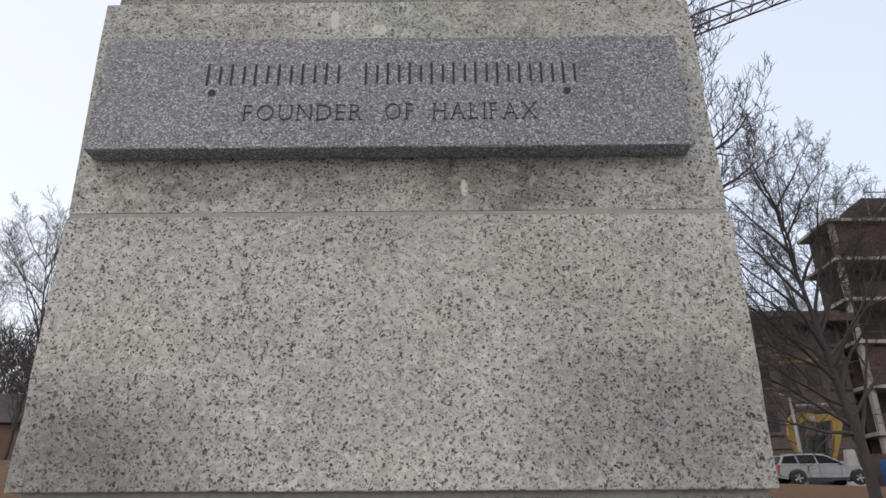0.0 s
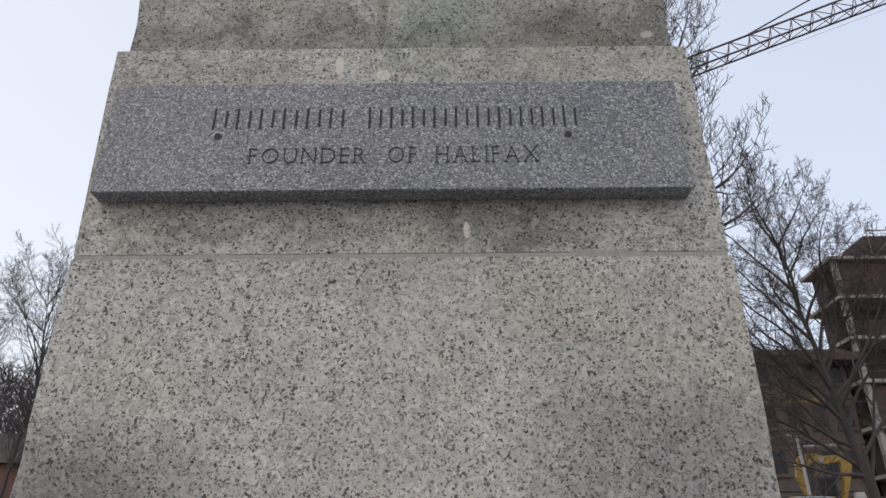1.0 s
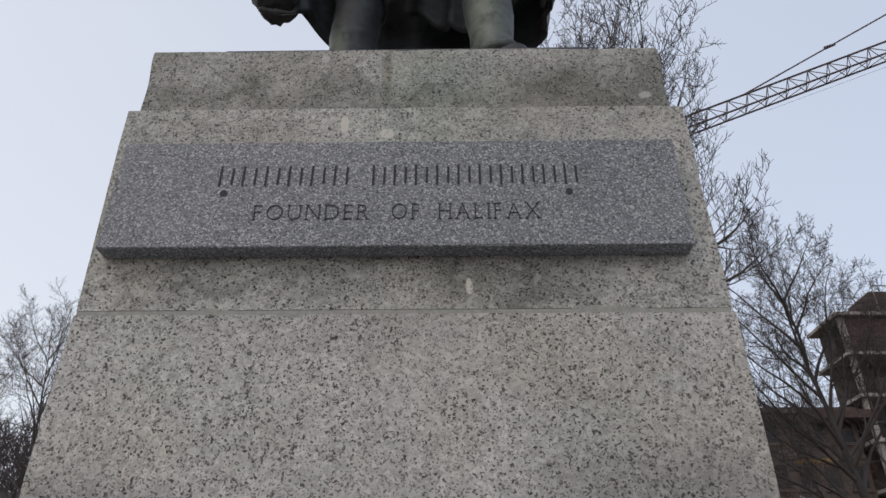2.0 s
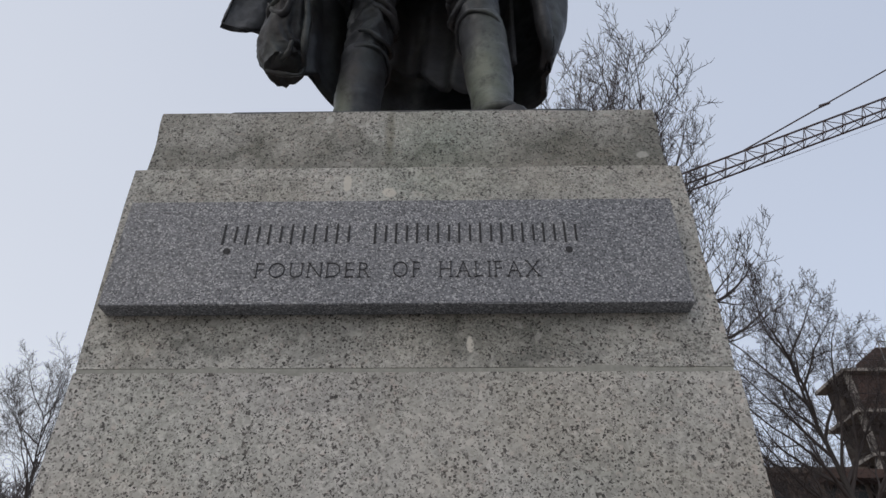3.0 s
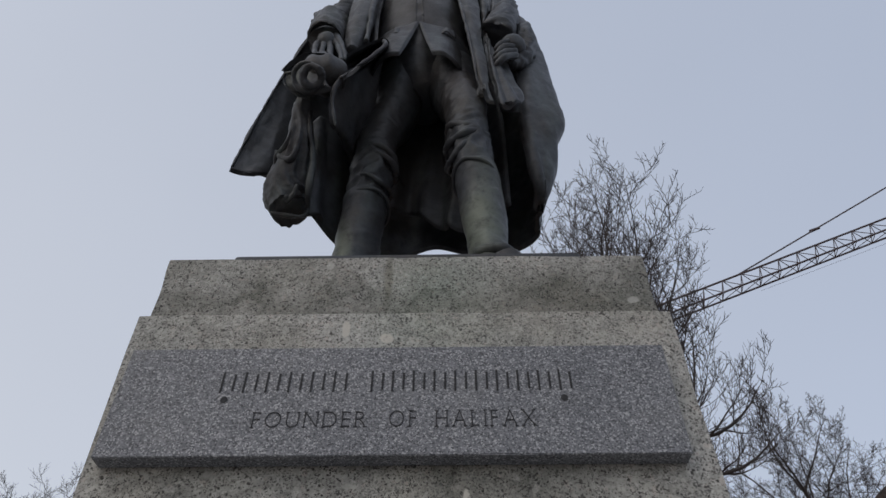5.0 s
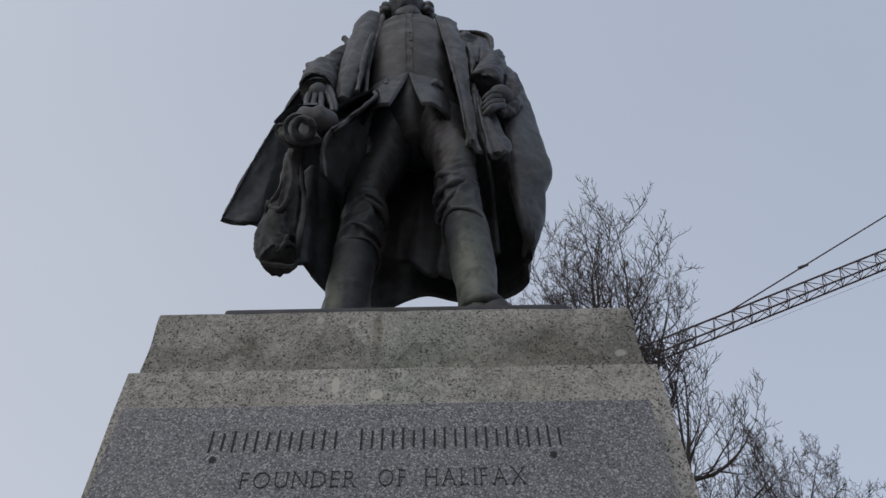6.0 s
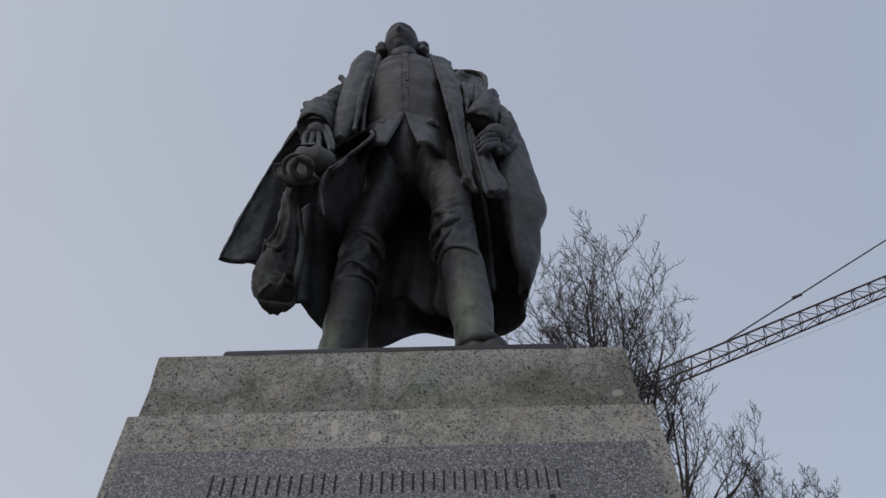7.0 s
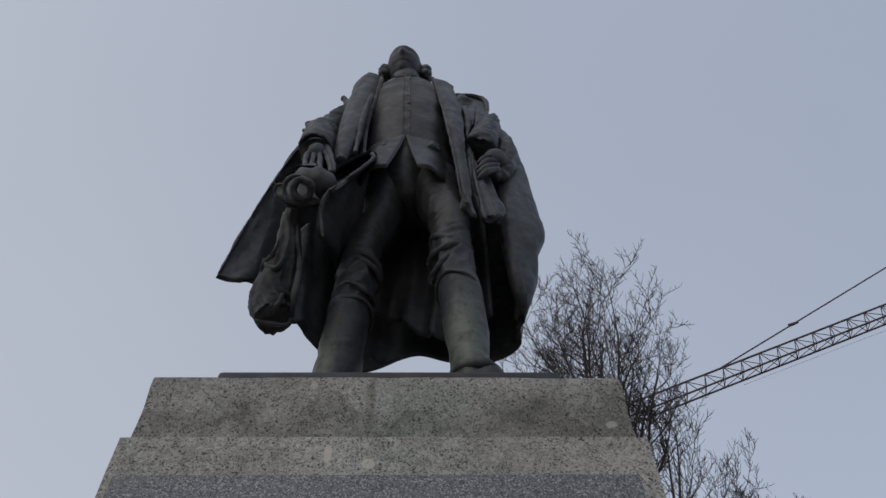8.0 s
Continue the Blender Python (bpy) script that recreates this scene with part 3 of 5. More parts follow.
def cloth(rows, n=40, m=40, thick=0.016, fold=None):
    """Cloth through control lines, each running down the drape; fold(u, v) pushes it along its normal."""
    lines = [spline(r, m) for r in rows]
    g = np.array([spline([ln[j] for ln in lines], n) for j in range(m)]).transpose(1, 0, 2)
    if fold:
        nn = np.cross(np.gradient(g, axis=0), np.gradient(g, axis=1))
        nn /= np.linalg.norm(nn, axis=2, keepdims=True) + 1e-9
        push = np.array([[fold(i / (n - 1), j / (m - 1)) for j in range(m)] for i in range(n)])
        g = g + nn * push[:, :, None]
    sheet(lambda u, v: g[round(u * (n - 1)), round(v * (m - 1))], n, m, thick)


def hoop(c0, r, tube, turn, wobble=0.0, seed=0.0):
    """A closed roll of cloth or metal: a ring of radius r in the plane that turn sets."""
    e = Euler([radians(a) for a in turn]).to_matrix()
    pts = []
    for a in np.linspace(0, 2 * math.pi, 17):
        q = Vector(c0) + e @ Vector((r[0] * math.cos(a), r[1] * math.sin(a), wobble * math.sin(2 * a + seed)))
        pts.append((*q, tube, tube))
    limb(pts, 56, 12, 0.16, 12.0, seed)


# legs: breeches gathered in folds at the knee, tall boots
knee_folds = lambda u: 0.10 + 0.9 * math.exp(-((u - 0.84) / 0.13) ** 2)
limb([(0.085, 0.47, 4.08, 0.115, 0.14), (0.115, 0.42, 3.86, 0.092, 0.112), (0.14, 0.33, 3.635, 0.0746, 0.0829), (0.143, 0.325, 3.473, 0.0647, 0.0745), (0.164, 0.33, 3.253, 0.0598, 0.0689)], 120, 44, 0.22, 15.0, 3.1, 1.2, knee_folds)
limb([(-0.115, 0.50, 4.08, 0.115, 0.14), (-0.145, 0.50, 3.86, 0.090, 0.112), (-0.188, 0.49, 3.709, 0.0792, 0.0836), (-0.195, 0.49, 3.545, 0.0689, 0.0752), (-0.205, 0.51, 3.339, 0.0646, 0.0705)], 120, 44, 0.22, 15.0, 8.4, 1.2, knee_folds)
boot_folds = lambda u: 0.16 + 1.0 * math.exp(-((u - 0.93) / 0.08) ** 2)
limb([(0.164, 0.333, 3.29, 0.0662, 0.0736), (0.167, 0.335, 3.264, 0.0693, 0.0784), (0.174, 0.34, 3.196, 0.0676, 0.0748), (0.181, 0.345, 3.099, 0.067, 0.0721), (0.188, 0.35, 3.004, 0.0596, 0.0662), (0.191, 0.35, 2.931, 0.0578, 0.0707), (0.208, 0.35, 2.745, 0.072, 0.09)], 90, 36, 0.10, 11.0, 1.7, 0.9, boot_folds)
limb([(-0.207, 0.51, 3.365, 0.0711, 0.079), (-0.209, 0.512, 3.338, 0.0744, 0.0842), (-0.213, 0.52, 3.26, 0.0726, 0.0802), (-0.221, 0.53, 3.172, 0.0724, 0.0779), (-0.223, 0.54, 3.106, 0.0745, 0.0799), (-0.247, 0.545, 2.90, 0.070, 0.08), (-0.25, 0.54, 2.75, 0.072, 0.092)], 90, 36, 0.10, 11.0, 5.5, 0.9, boot_folds)
# knee folds: slanting rolls of breeches cloth over the boot tops
for c0, r, tube, turn, s in (((0.14, 0.325, 3.456), (0.066, 0.074), 0.014, (8, 12, 0), 1.0), ((0.139, 0.325, 3.399), (0.066, 0.074), 0.012, (-6, -16, 0), 2.0), ((0.132, 0.33, 3.349), (0.062, 0.072), 0.010, (4, -24, 0), 3.4),
                             ((-0.177, 0.49, 3.556), (0.066, 0.074), 0.014, (8, 18, 0), 4.0), ((-0.18, 0.49, 3.496), (0.066, 0.074), 0.012, (-6, -12, 0), 5.0), ((-0.189, 0.495, 3.402), (0.064, 0.074), 0.009, (4, 10, 0), 6.4)):
    hoop(c0, r, tube, turn, 0.014, s)
# boot-top edges
hoop((0.161, 0.335, 3.252), (0.069, 0.082), 0.006, (-8, 8, 0), 0.008, 0.6)
hoop((-0.198, 0.512, 3.327), (0.072, 0.084), 0.006, (-8, 8, 0), 0.008, 2.6)
# ankle folds and feet
for c0, r, tube, turn, s in (((0.200, 0.345, 2.835), (0.066, 0.084), 0.016, (12, -8, 0), 1.0), ((0.205, 0.35, 2.880), (0.066, 0.080), 0.014, (-8, 16, 0), 2.2), ((0.204, 0.335, 2.795), (0.070, 0.090), 0.015, (16, 4, 0), 3.0),
                             ((-0.247, 0.545, 2.85), (0.072, 0.085), 0.015, (10, -8, 0), 4.2), ((-0.246, 0.54, 2.90), (0.068, 0.08), 0.012, (-10, 10, 0), 5.1)):
    hoop(c0, r, tube, turn, 0.014, s)
limb([(0.196, 0.43, 2.745, 0.055, 0.045), (0.204, 0.36, 2.76, 0.066, 0.062), (0.212, 0.26, 2.752, 0.058, 0.056), (0.220, 0.18, 2.735, 0.046, 0.040), (0.222, 0.145, 2.728, 0.024, 0.020)], 24, 20, 0.05, 5.0, 2.0)
limb([(-0.25, 0.62, 2.745, 0.055, 0.045), (-0.254, 0.55, 2.76, 0.070, 0.062), (-0.272, 0.44, 2.748, 0.076, 0.055), (-0.285, 0.35, 2.735, 0.068, 0.040), (-0.29, 0.315, 2.728, 0.030, 0.020)], 24, 20, 0.05, 5.0, 6.0)

# trunk: breeches, waistcoat with pointed skirts, stock at the neck
limb([(-0.015, 0.50, 3.95, 0.10, 0.10), (-0.025, 0.49, 4.06, 0.17, 0.145), (-0.030, 0.475, 4.20, 0.195, 0.165), (-0.035, 0.465, 4.40, 0.205, 0.17), (-0.045, 0.470, 4.62, 0.222, 0.18), (-0.055, 0.480, 4.82, 0.230, 0.175), (-0.062, 0.485, 4.96, 0.205, 0.165), (-0.068, 0.475, 5.06, 0.140, 0.135), (-0.07, 0.465, 5.10, 0.08, 0.08)], 60, 44, 0.03, 9.0, 4.2)

def waist_flap(side):
    def f(u, v):
        # u across from the front opening to the hip, v down
        x = -0.040 + side * (0.004 + 0.058 * v * (1 - u) + 0.215 * u)
        z = 4.25 - v * (0.335 + 0.035 * u)
        y = 0.285 + 0.14 * u ** 2 - 0.045 * v + 0.008 * math.sin(u * 7 + v * 2)
        return (x, y, z)
    return f


sheet(waist_flap(1), 20, 18, 0.013)
sheet(waist_flap(-1), 20, 18, -0.013)


def breast(z):
    return float(np.interp(z, (4.2, 4.4, 4.62, 4.82, 4.96, 5.06), (0.305, 0.292, 0.287, 0.302, 0.318, 0.338)))


for i in range(9):
    z = 4.32 + 0.082 * i
    ball((-0.030 - 0.003 * i, breast(z) - 0.001, z), (0.010, 0.007, 0.010), (0, 0, 0), 8, 12)
sheet(lambda u, v: (-0.022 - 0.022 * v - 0.030 * u, breast(4.25 + 0.80 * v) - 0.003 - 0.002 * math.sin(v * 40) * u, 4.25 + 0.80 * v), 5, 60, -0.004)
# pocket flaps, one lifted at its corner
for s, x in ((1, 0.075), (-1, -0.130)):
    sheet(lambda u, v, x=x, s=s: (x + (u - 0.5) * 0.075, 0.283 + 0.05 * abs(u - 0.5) - 0.010 * v * (u if s < 0 else 1 - u), 4.190 - 0.040 * v - 0.02 * abs(u - 0.5) * v), 10, 8, 0.004)
limb([(-0.070, 0.465, 5.02, 0.105, 0.105), (-0.072, 0.450, 5.12, 0.086, 0.092), (-0.074, 0.445, 5.20, 0.078, 0.085)], 14, 28, 0.06, 4.0, 1.0)
limb([(-0.074, 0.40, 5.12, 0.030, 0.020), (-0.074, 0.365, 5.075, 0.056, 0.034), (-0.072, 0.335, 5.00, 0.046, 0.022), (-0.070, 0.330, 4.96, 0.010, 0.010)], 24, 24, 0.2, 9.0, 2.0)

# head: plain, with brow, nose, jaw and rolled hair at the ears


def skull(p):
    front = max(0.0, -p.y)
    f = 1.0 - 0.16 * max(0.0, -p.z) ** 1.5
    f += 0.055 * front * math.exp(-((p.z - 0.26) / 0.10) ** 2) - 0.05 * front ** 2 * math.exp(-((p.z - 0.08) / 0.10) ** 2) * (1 - math.exp(-(p.x / 0.16) ** 2))
    f += 0.15 * front ** 3 * math.exp(-((p.z + 0.14) / 0.15) ** 2) * math.exp(-(p.x / 0.15) ** 2)
    f += -0.04 * front ** 3 * math.exp(-((p.z + 0.50) / 0.04) ** 2) * math.exp(-(p.x / 0.3) ** 2) + 0.025 * front ** 2 * math.exp(-((p.z + 0.42) / 0.05) ** 2)
    return f + 0.14 * front * math.exp(-((p.z + 0.74) / 0.16) ** 2) * math.exp(-(p.x / 0.32) ** 2)


ball((-0.086, 0.440, 5.315), (0.101, 0.140, 0.180), (2, 0, -4), 60, 64, skull)
for s in (-1, 1):
    for dz, r in ((-0.01, 0.034), (0.045, 0.036)):
        limb([(-0.084 + s * 0.106, 0.40, 5.265 + dz, r * 0.7, r * 0.8), (-0.084 + s * 0.117, 0.45, 5.270 + dz, r, r * 1.2), (-0.084 + s * 0.112, 0.52, 5.275 + dz, r * 0.8, r)], 14, 16, 0.10, 9.0, s)
    limb([(-0.084 + s * 0.118, 0.42, 5.335, 0.018, 0.014), (-0.084 + s * 0.128, 0.43, 5.29, 0.024, 0.018), (-0.084 + s * 0.122, 0.43, 5.22, 0.012, 0.012)], 12, 12)
ball((-0.084, 0.485, 5.345), (0.108, 0.135, 0.155), (0, 0, 0), 34, 48, lambda p: 1 + 0.035 * math.sin(p.x * 22 + 3 * p.z) * math.cos(p.z * 9) - 0.10 * max(0.0, -p.z))
limb([(-0.080, 0.63, 5.26, 0.05, 0.04), (-0.09, 0.655, 5.10, 0.04, 0.035), (-0.09, 0.655, 4.98, 0.03, 0.03)], 14, 14, 0.1, 8.0, 1.0)

# the arm with the hat: sleeve, turned cuff, fingers spread over the crown
limb([(-0.24, 0.52, 4.92, 0.100, 0.115), (-0.33, 0.51, 4.80, 0.092, 0.105), (-0.41, 0.48, 4.62, 0.080, 0.095), (-0.44, 0.42, 4.42, 0.072, 0.085), (-0.43, 0.345, 4.331, 0.061, 0.0661), (-0.415, 0.3, 4.147, 0.0527, 0.0575)], 80, 36, 0.20, 12.0, 2.7, 1.2)
limb([(-0.429, 0.36, 4.388, 0.0699, 0.0777), (-0.416, 0.31, 4.165, 0.07, 0.0724), (-0.416, 0.3, 4.117, 0.0641, 0.0665), (-0.418, 0.3, 4.137, 0.0334, 0.0334)], 24, 32, 0.16, 7.0, 1.2)
for i, a in enumerate(([(-0.407, 0.285, 4.119, 0.019, 0.019), (-0.427, 0.262, 4.019, 0.0119, 0.0114), (-0.412, 0.222, 3.875, 0.01, 0.01), (-0.391, 0.2, 3.782, 0.0067, 0.0067)],
                      [(-0.407, 0.285, 4.119, 0.019, 0.019), (-0.402, 0.262, 4.019, 0.0119, 0.0114), (-0.386, 0.222, 3.875, 0.01, 0.01), (-0.364, 0.2, 3.77, 0.0067, 0.0067)],
                      [(-0.407, 0.285, 4.119, 0.019, 0.019), (-0.379, 0.262, 4.019, 0.0119, 0.0115), (-0.356, 0.222, 3.876, 0.01, 0.01), (-0.336, 0.2, 3.783, 0.0067, 0.0067)],
                      [(-0.407, 0.285, 4.119, 0.019, 0.019), (-0.354, 0.262, 4.02, 0.0119, 0.0115), (-0.319, 0.222, 3.876, 0.01, 0.01), (-0.299, 0.2, 3.771, 0.0067, 0.0067)])):
    limb(a, 18, 12, 0.06, 6.0, i)
limb([(-0.368, 0.28, 4.11, 0.0165, 0.0165), (-0.318, 0.24, 3.944, 0.0111, 0.0111), (-0.292, 0.215, 3.8, 0.0064, 0.0064)], 16, 12)
ball((-0.398, 0.265, 4.053), (0.036, 0.026, 0.044), (20, 0, 0), 16, 20)
# small torn folds that stand off the sleeve's upper edge
limb([(-0.442, 0.44, 4.628, 0.0363, 0.0447), (-0.51, 0.44, 4.639, 0.0252, 0.028), (-0.554, 0.44, 4.651, 0.0084, 0.0084)], 16, 12, 0.15, 6.0, 2.0)
limb([(-0.489, 0.42, 4.504, 0.0243, 0.027), (-0.528, 0.42, 4.532, 0.0163, 0.0163), (-0.546, 0.42, 4.544, 0.0109, 0.0109)], 14, 12, 0.15, 6.0, 3.0)
limb([(-0.358, 0.46, 4.892, 0.0268, 0.0298), (-0.394, 0.46, 4.976, 0.0152, 0.0152), (-0.41, 0.46, 5.005, 0.0153, 0.0153)], 14, 12, 0.15, 6.0, 4.0)
limb([(-0.499, 0.43, 4.426, 0.0318, 0.0318), (-0.528, 0.43, 4.409, 0.0158, 0.0158), (-0.546, 0.43, 4.403, 0.0079, 0.0079)], 14, 12, 0.15, 6.0, 5.0)

# cape over that shoulder: a broad rounded fold that narrows towards the hand
limb([(-0.218, 0.44, 5.128, 0.0313, 0.0501), (-0.26, 0.4, 4.974, 0.0722, 0.0782), (-0.274, 0.36, 4.678, 0.0697, 0.0557), (-0.286, 0.325, 4.377, 0.059, 0.0436), (-0.291, 0.3, 4.148, 0.0432, 0.036), (-0.292, 0.28, 4.001, 0.0206, 0.0206)], 70, 36, 0.09, 3.0, 4.4, 1.6)
limb([(-0.223, 0.36, 4.897, 0.0147, 0.0176), (-0.236, 0.315, 4.582, 0.0162, 0.0216), (-0.243, 0.29, 4.286, 0.0149, 0.0199), (-0.239, 0.265, 4.036, 0.0092, 0.0115)], 50, 16, 0.12, 5.0, 1.4)
limb([(-0.31, 0.385, 4.867, 0.0117, 0.0146), (-0.327, 0.35, 4.556, 0.0135, 0.0162), (-0.329, 0.33, 4.32, 0.0126, 0.0152), (-0.324, 0.3, 4.108, 0.0071, 0.0095)], 50, 16, 0.14, 5.0, 2.4)

# three-cornered hat at the thigh: crown, cocked brim with a raised rim, cockade
ball((-0.349, 0.19, 3.658), (0.090, 0.075, 0.070), (40, 10, -12), 24, 32, lambda p: 1 + 0.05 * math.sin(p.x * 9 + p.y * 5))
cloth([[(-0.294, 0.22, 3.83), (-0.309, 0.28, 3.881), (-0.298, 0.25, 3.773), (-0.271, 0.15, 3.565)], [(-0.239, 0.23, 3.918), (-0.27, 0.33, 4.02), (-0.266, 0.3, 3.915), (-0.234, 0.155, 3.64)], [(-0.192, 0.24, 3.982), (-0.221, 0.33, 4.096), (-0.217, 0.3, 3.996), (-0.189, 0.16, 3.716)], [(-0.157, 0.24, 3.996), (-0.155, 0.25, 3.996), (-0.153, 0.23, 3.946), (-0.145, 0.17, 3.825)]], 34, 24, 0.010)
limb([(-0.274, 0.148, 3.561, 0.0048, 0.0048), (-0.233, 0.152, 3.639, 0.0049, 0.0049), (-0.189, 0.158, 3.716, 0.0051, 0.0051), (-0.152, 0.168, 3.8, 0.0063, 0.0063), (-0.146, 0.19, 3.874, 0.0065, 0.0065), (-0.164, 0.23, 3.973, 0.0067, 0.0067)], 40, 10)
limb([(-0.269, 0.15, 3.579, 0.0048, 0.0048), (-0.288, 0.16, 3.537, 0.0057, 0.0057), (-0.295, 0.18, 3.491, 0.0047, 0.0047), (-0.287, 0.2, 3.434, 0.0041, 0.0041), (-0.278, 0.22, 3.392, 0.003, 0.003)], 40, 10, 0.1, 6.0, 1.0)
cloth([[(-0.461, 0.15, 3.596), (-0.462, 0.16, 3.572), (-0.445, 0.18, 3.546), (-0.405, 0.2, 3.534)], [(-0.435, 0.14, 3.606), (-0.435, 0.15, 3.578), (-0.414, 0.165, 3.537), (-0.377, 0.19, 3.526)], [(-0.41, 0.15, 3.661), (-0.399, 0.15, 3.593), (-0.37, 0.16, 3.529), (-0.342, 0.18, 3.518)], [(-0.373, 0.17, 3.727), (-0.339, 0.15, 3.608), (-0.314, 0.155, 3.536), (-0.298, 0.17, 3.524)]], 30, 24, 0.012)
limb([(-0.436, 0.14, 3.591, 0.0048, 0.0048), (-0.459, 0.147, 3.595, 0.0062, 0.0062), (-0.466, 0.155, 3.578, 0.005, 0.005), (-0.453, 0.168, 3.548, 0.005, 0.005), (-0.425, 0.185, 3.532, 0.005, 0.005), (-0.386, 0.2, 3.524, 0.0038, 0.0038)], 44, 10)
cloth([[(-0.462, 0.15, 3.599), (-0.46, 0.17, 3.655)], [(-0.439, 0.15, 3.668), (-0.441, 0.18, 3.727)], [(-0.406, 0.16, 3.725), (-0.411, 0.19, 3.785)], [(-0.348, 0.18, 3.76), (-0.357, 0.21, 3.829)]], 24, 8, 0.014)
hoop((-0.357, 0.118, 3.527), (0.030, 0.032), 0.0115, (-34, 6, 0), 0.004, 0.4)
hoop((-0.376, 0.13, 3.542), (0.046, 0.046), 0.008, (-34, 6, 0), 0.006, 1.4)

# coat front falling behind the hat, shadowed, its edge a thin line
cloth([[(-0.275, 0.17, 3.6), (-0.3, 0.2, 3.528), (-0.292, 0.26, 3.453), (-0.288, 0.4, 3.536), (-0.276, 0.55, 3.591)], [(-0.243, 0.28, 3.839), (-0.257, 0.3, 3.71), (-0.261, 0.36, 3.592), (-0.264, 0.48, 3.606), (-0.261, 0.6, 3.618)], [(-0.168, 0.33, 4.091), (-0.19, 0.37, 3.868), (-0.208, 0.44, 3.772), (-0.228, 0.54, 3.72), (-0.243, 0.64, 3.666)]], 26, 44, 0.012, lambda u, v: 0.010 * math.sin(u * 9 + v * 3) * v)
cloth([[(-0.25, 0.36, 4.98), (-0.27, 0.37, 4.50), (-0.27, 0.36, 4.05), (-0.284, 0.3, 3.838)], [(-0.19, 0.33, 5.00), (-0.225, 0.32, 4.50), (-0.21, 0.30, 4.05), (-0.178, 0.3, 4.015)]], 14, 40, 0.014)

# gathered end of the cloak falling from the hat
gather = lambda u: 0.6 + 0.6 * ease(u * 1.6)
limb([(-0.404, 0.23, 3.587, 0.0198, 0.0238), (-0.416, 0.27, 3.527, 0.0333, 0.0392), (-0.415, 0.31, 3.449, 0.0424, 0.0501), (-0.428, 0.36, 3.388, 0.0574, 0.0574), (-0.45, 0.4, 3.332, 0.0663, 0.0644), (-0.454, 0.42, 3.284, 0.0637, 0.0674), (-0.438, 0.43, 3.24, 0.0554, 0.0628), (-0.431, 0.43, 3.224, 0.0478, 0.0551)], 120, 64, 0.15, 4.0, 6.3, 1.6, gather)
for a in ([(-0.441, 0.25, 3.574, 0.0059, 0.0079), (-0.435, 0.26, 3.479, 0.0077, 0.0096), (-0.448, 0.29, 3.404, 0.0094, 0.0113), (-0.484, 0.33, 3.387, 0.0114, 0.0133), (-0.493, 0.355, 3.364, 0.0076, 0.0076)],
          [(-0.395, 0.25, 3.567, 0.0059, 0.0079), (-0.378, 0.27, 3.46, 0.0077, 0.0096), (-0.363, 0.32, 3.369, 0.0094, 0.0113), (-0.367, 0.37, 3.255, 0.011, 0.0128), (-0.376, 0.42, 3.229, 0.0073, 0.0073)],
          [(-0.406, 0.285, 3.37, 0.0075, 0.0093), (-0.428, 0.31, 3.344, 0.0093, 0.0111), (-0.463, 0.32, 3.362, 0.0094, 0.0112), (-0.491, 0.325, 3.405, 0.0076, 0.0095)],
          [(-0.403, 0.35, 3.26, 0.0036, 0.0036), (-0.414, 0.37, 3.233, 0.0073, 0.0073), (-0.436, 0.385, 3.217, 0.0054, 0.0054)],
          [(-0.466, 0.35, 3.317, 0.0056, 0.0056), (-0.497, 0.38, 3.294, 0.0093, 0.0093), (-0.509, 0.4, 3.258, 0.0092, 0.0092), (-0.486, 0.42, 3.213, 0.0091, 0.0091)],
          [(-0.487, 0.42, 3.207, 0.0073, 0.0073), (-0.437, 0.42, 3.194, 0.0072, 0.0072), (-0.392, 0.43, 3.2, 0.0073, 0.0073), (-0.387, 0.45, 3.251, 0.0075, 0.0075)]):
    limb(a, 40, 14, 0.12, 5.0, a[0][0] * 9)
# flat fall of cloth from that bunch back to the boot
cloth([[(-0.448, 0.4, 3.639), (-0.42, 0.42, 3.463), (-0.383, 0.46, 3.253)], [(-0.417, 0.43, 3.756), (-0.378, 0.46, 3.513), (-0.352, 0.52, 3.287)], [(-0.366, 0.45, 3.785), (-0.343, 0.5, 3.597), (-0.317, 0.6, 3.269)], [(-0.308, 0.56, 3.861), (-0.288, 0.62, 3.642), (-0.266, 0.72, 3.314)]], 30, 40, 0.016, lambda u, v: 0.008 * math.sin(u * 13 + v * 2))

# the other arm: sleeve, wide cuff, fingers closed on the coat edge
limb([(0.195, 0.53, 4.92, 0.105, 0.12), (0.255, 0.53, 4.78, 0.092, 0.11), (0.310, 0.51, 4.60, 0.080, 0.10), (0.344, 0.43, 4.606, 0.0584, 0.0695), (0.321, 0.37, 4.361, 0.0543, 0.0646), (0.301, 0.335, 4.231, 0.0521, 0.0595)], 80, 36, 0.22, 12.0, 9.3, 1.2)
limb([(0.333, 0.385, 4.458, 0.0585, 0.0691), (0.297, 0.345, 4.27, 0.0703, 0.0703), (0.283, 0.335, 4.22, 0.0741, 0.0643), (0.288, 0.345, 4.244, 0.0598, 0.0548), (0.301, 0.37, 4.328, 0.0461, 0.0461)], 24, 32, 0.12, 7.0, 3.2)
limb([(0.411, 0.41, 4.383, 0.0367, 0.0419), (0.401, 0.37, 4.174, 0.0394, 0.0443), (0.366, 0.345, 4.034, 0.04, 0.0423), (0.325, 0.325, 3.945, 0.0182, 0.0182)], 40, 30, 0.24, 8.0, 5.2)
ball((0.336, 0.3, 4.049), (0.050, 0.040, 0.050), (0, 40, 20), 16, 20)
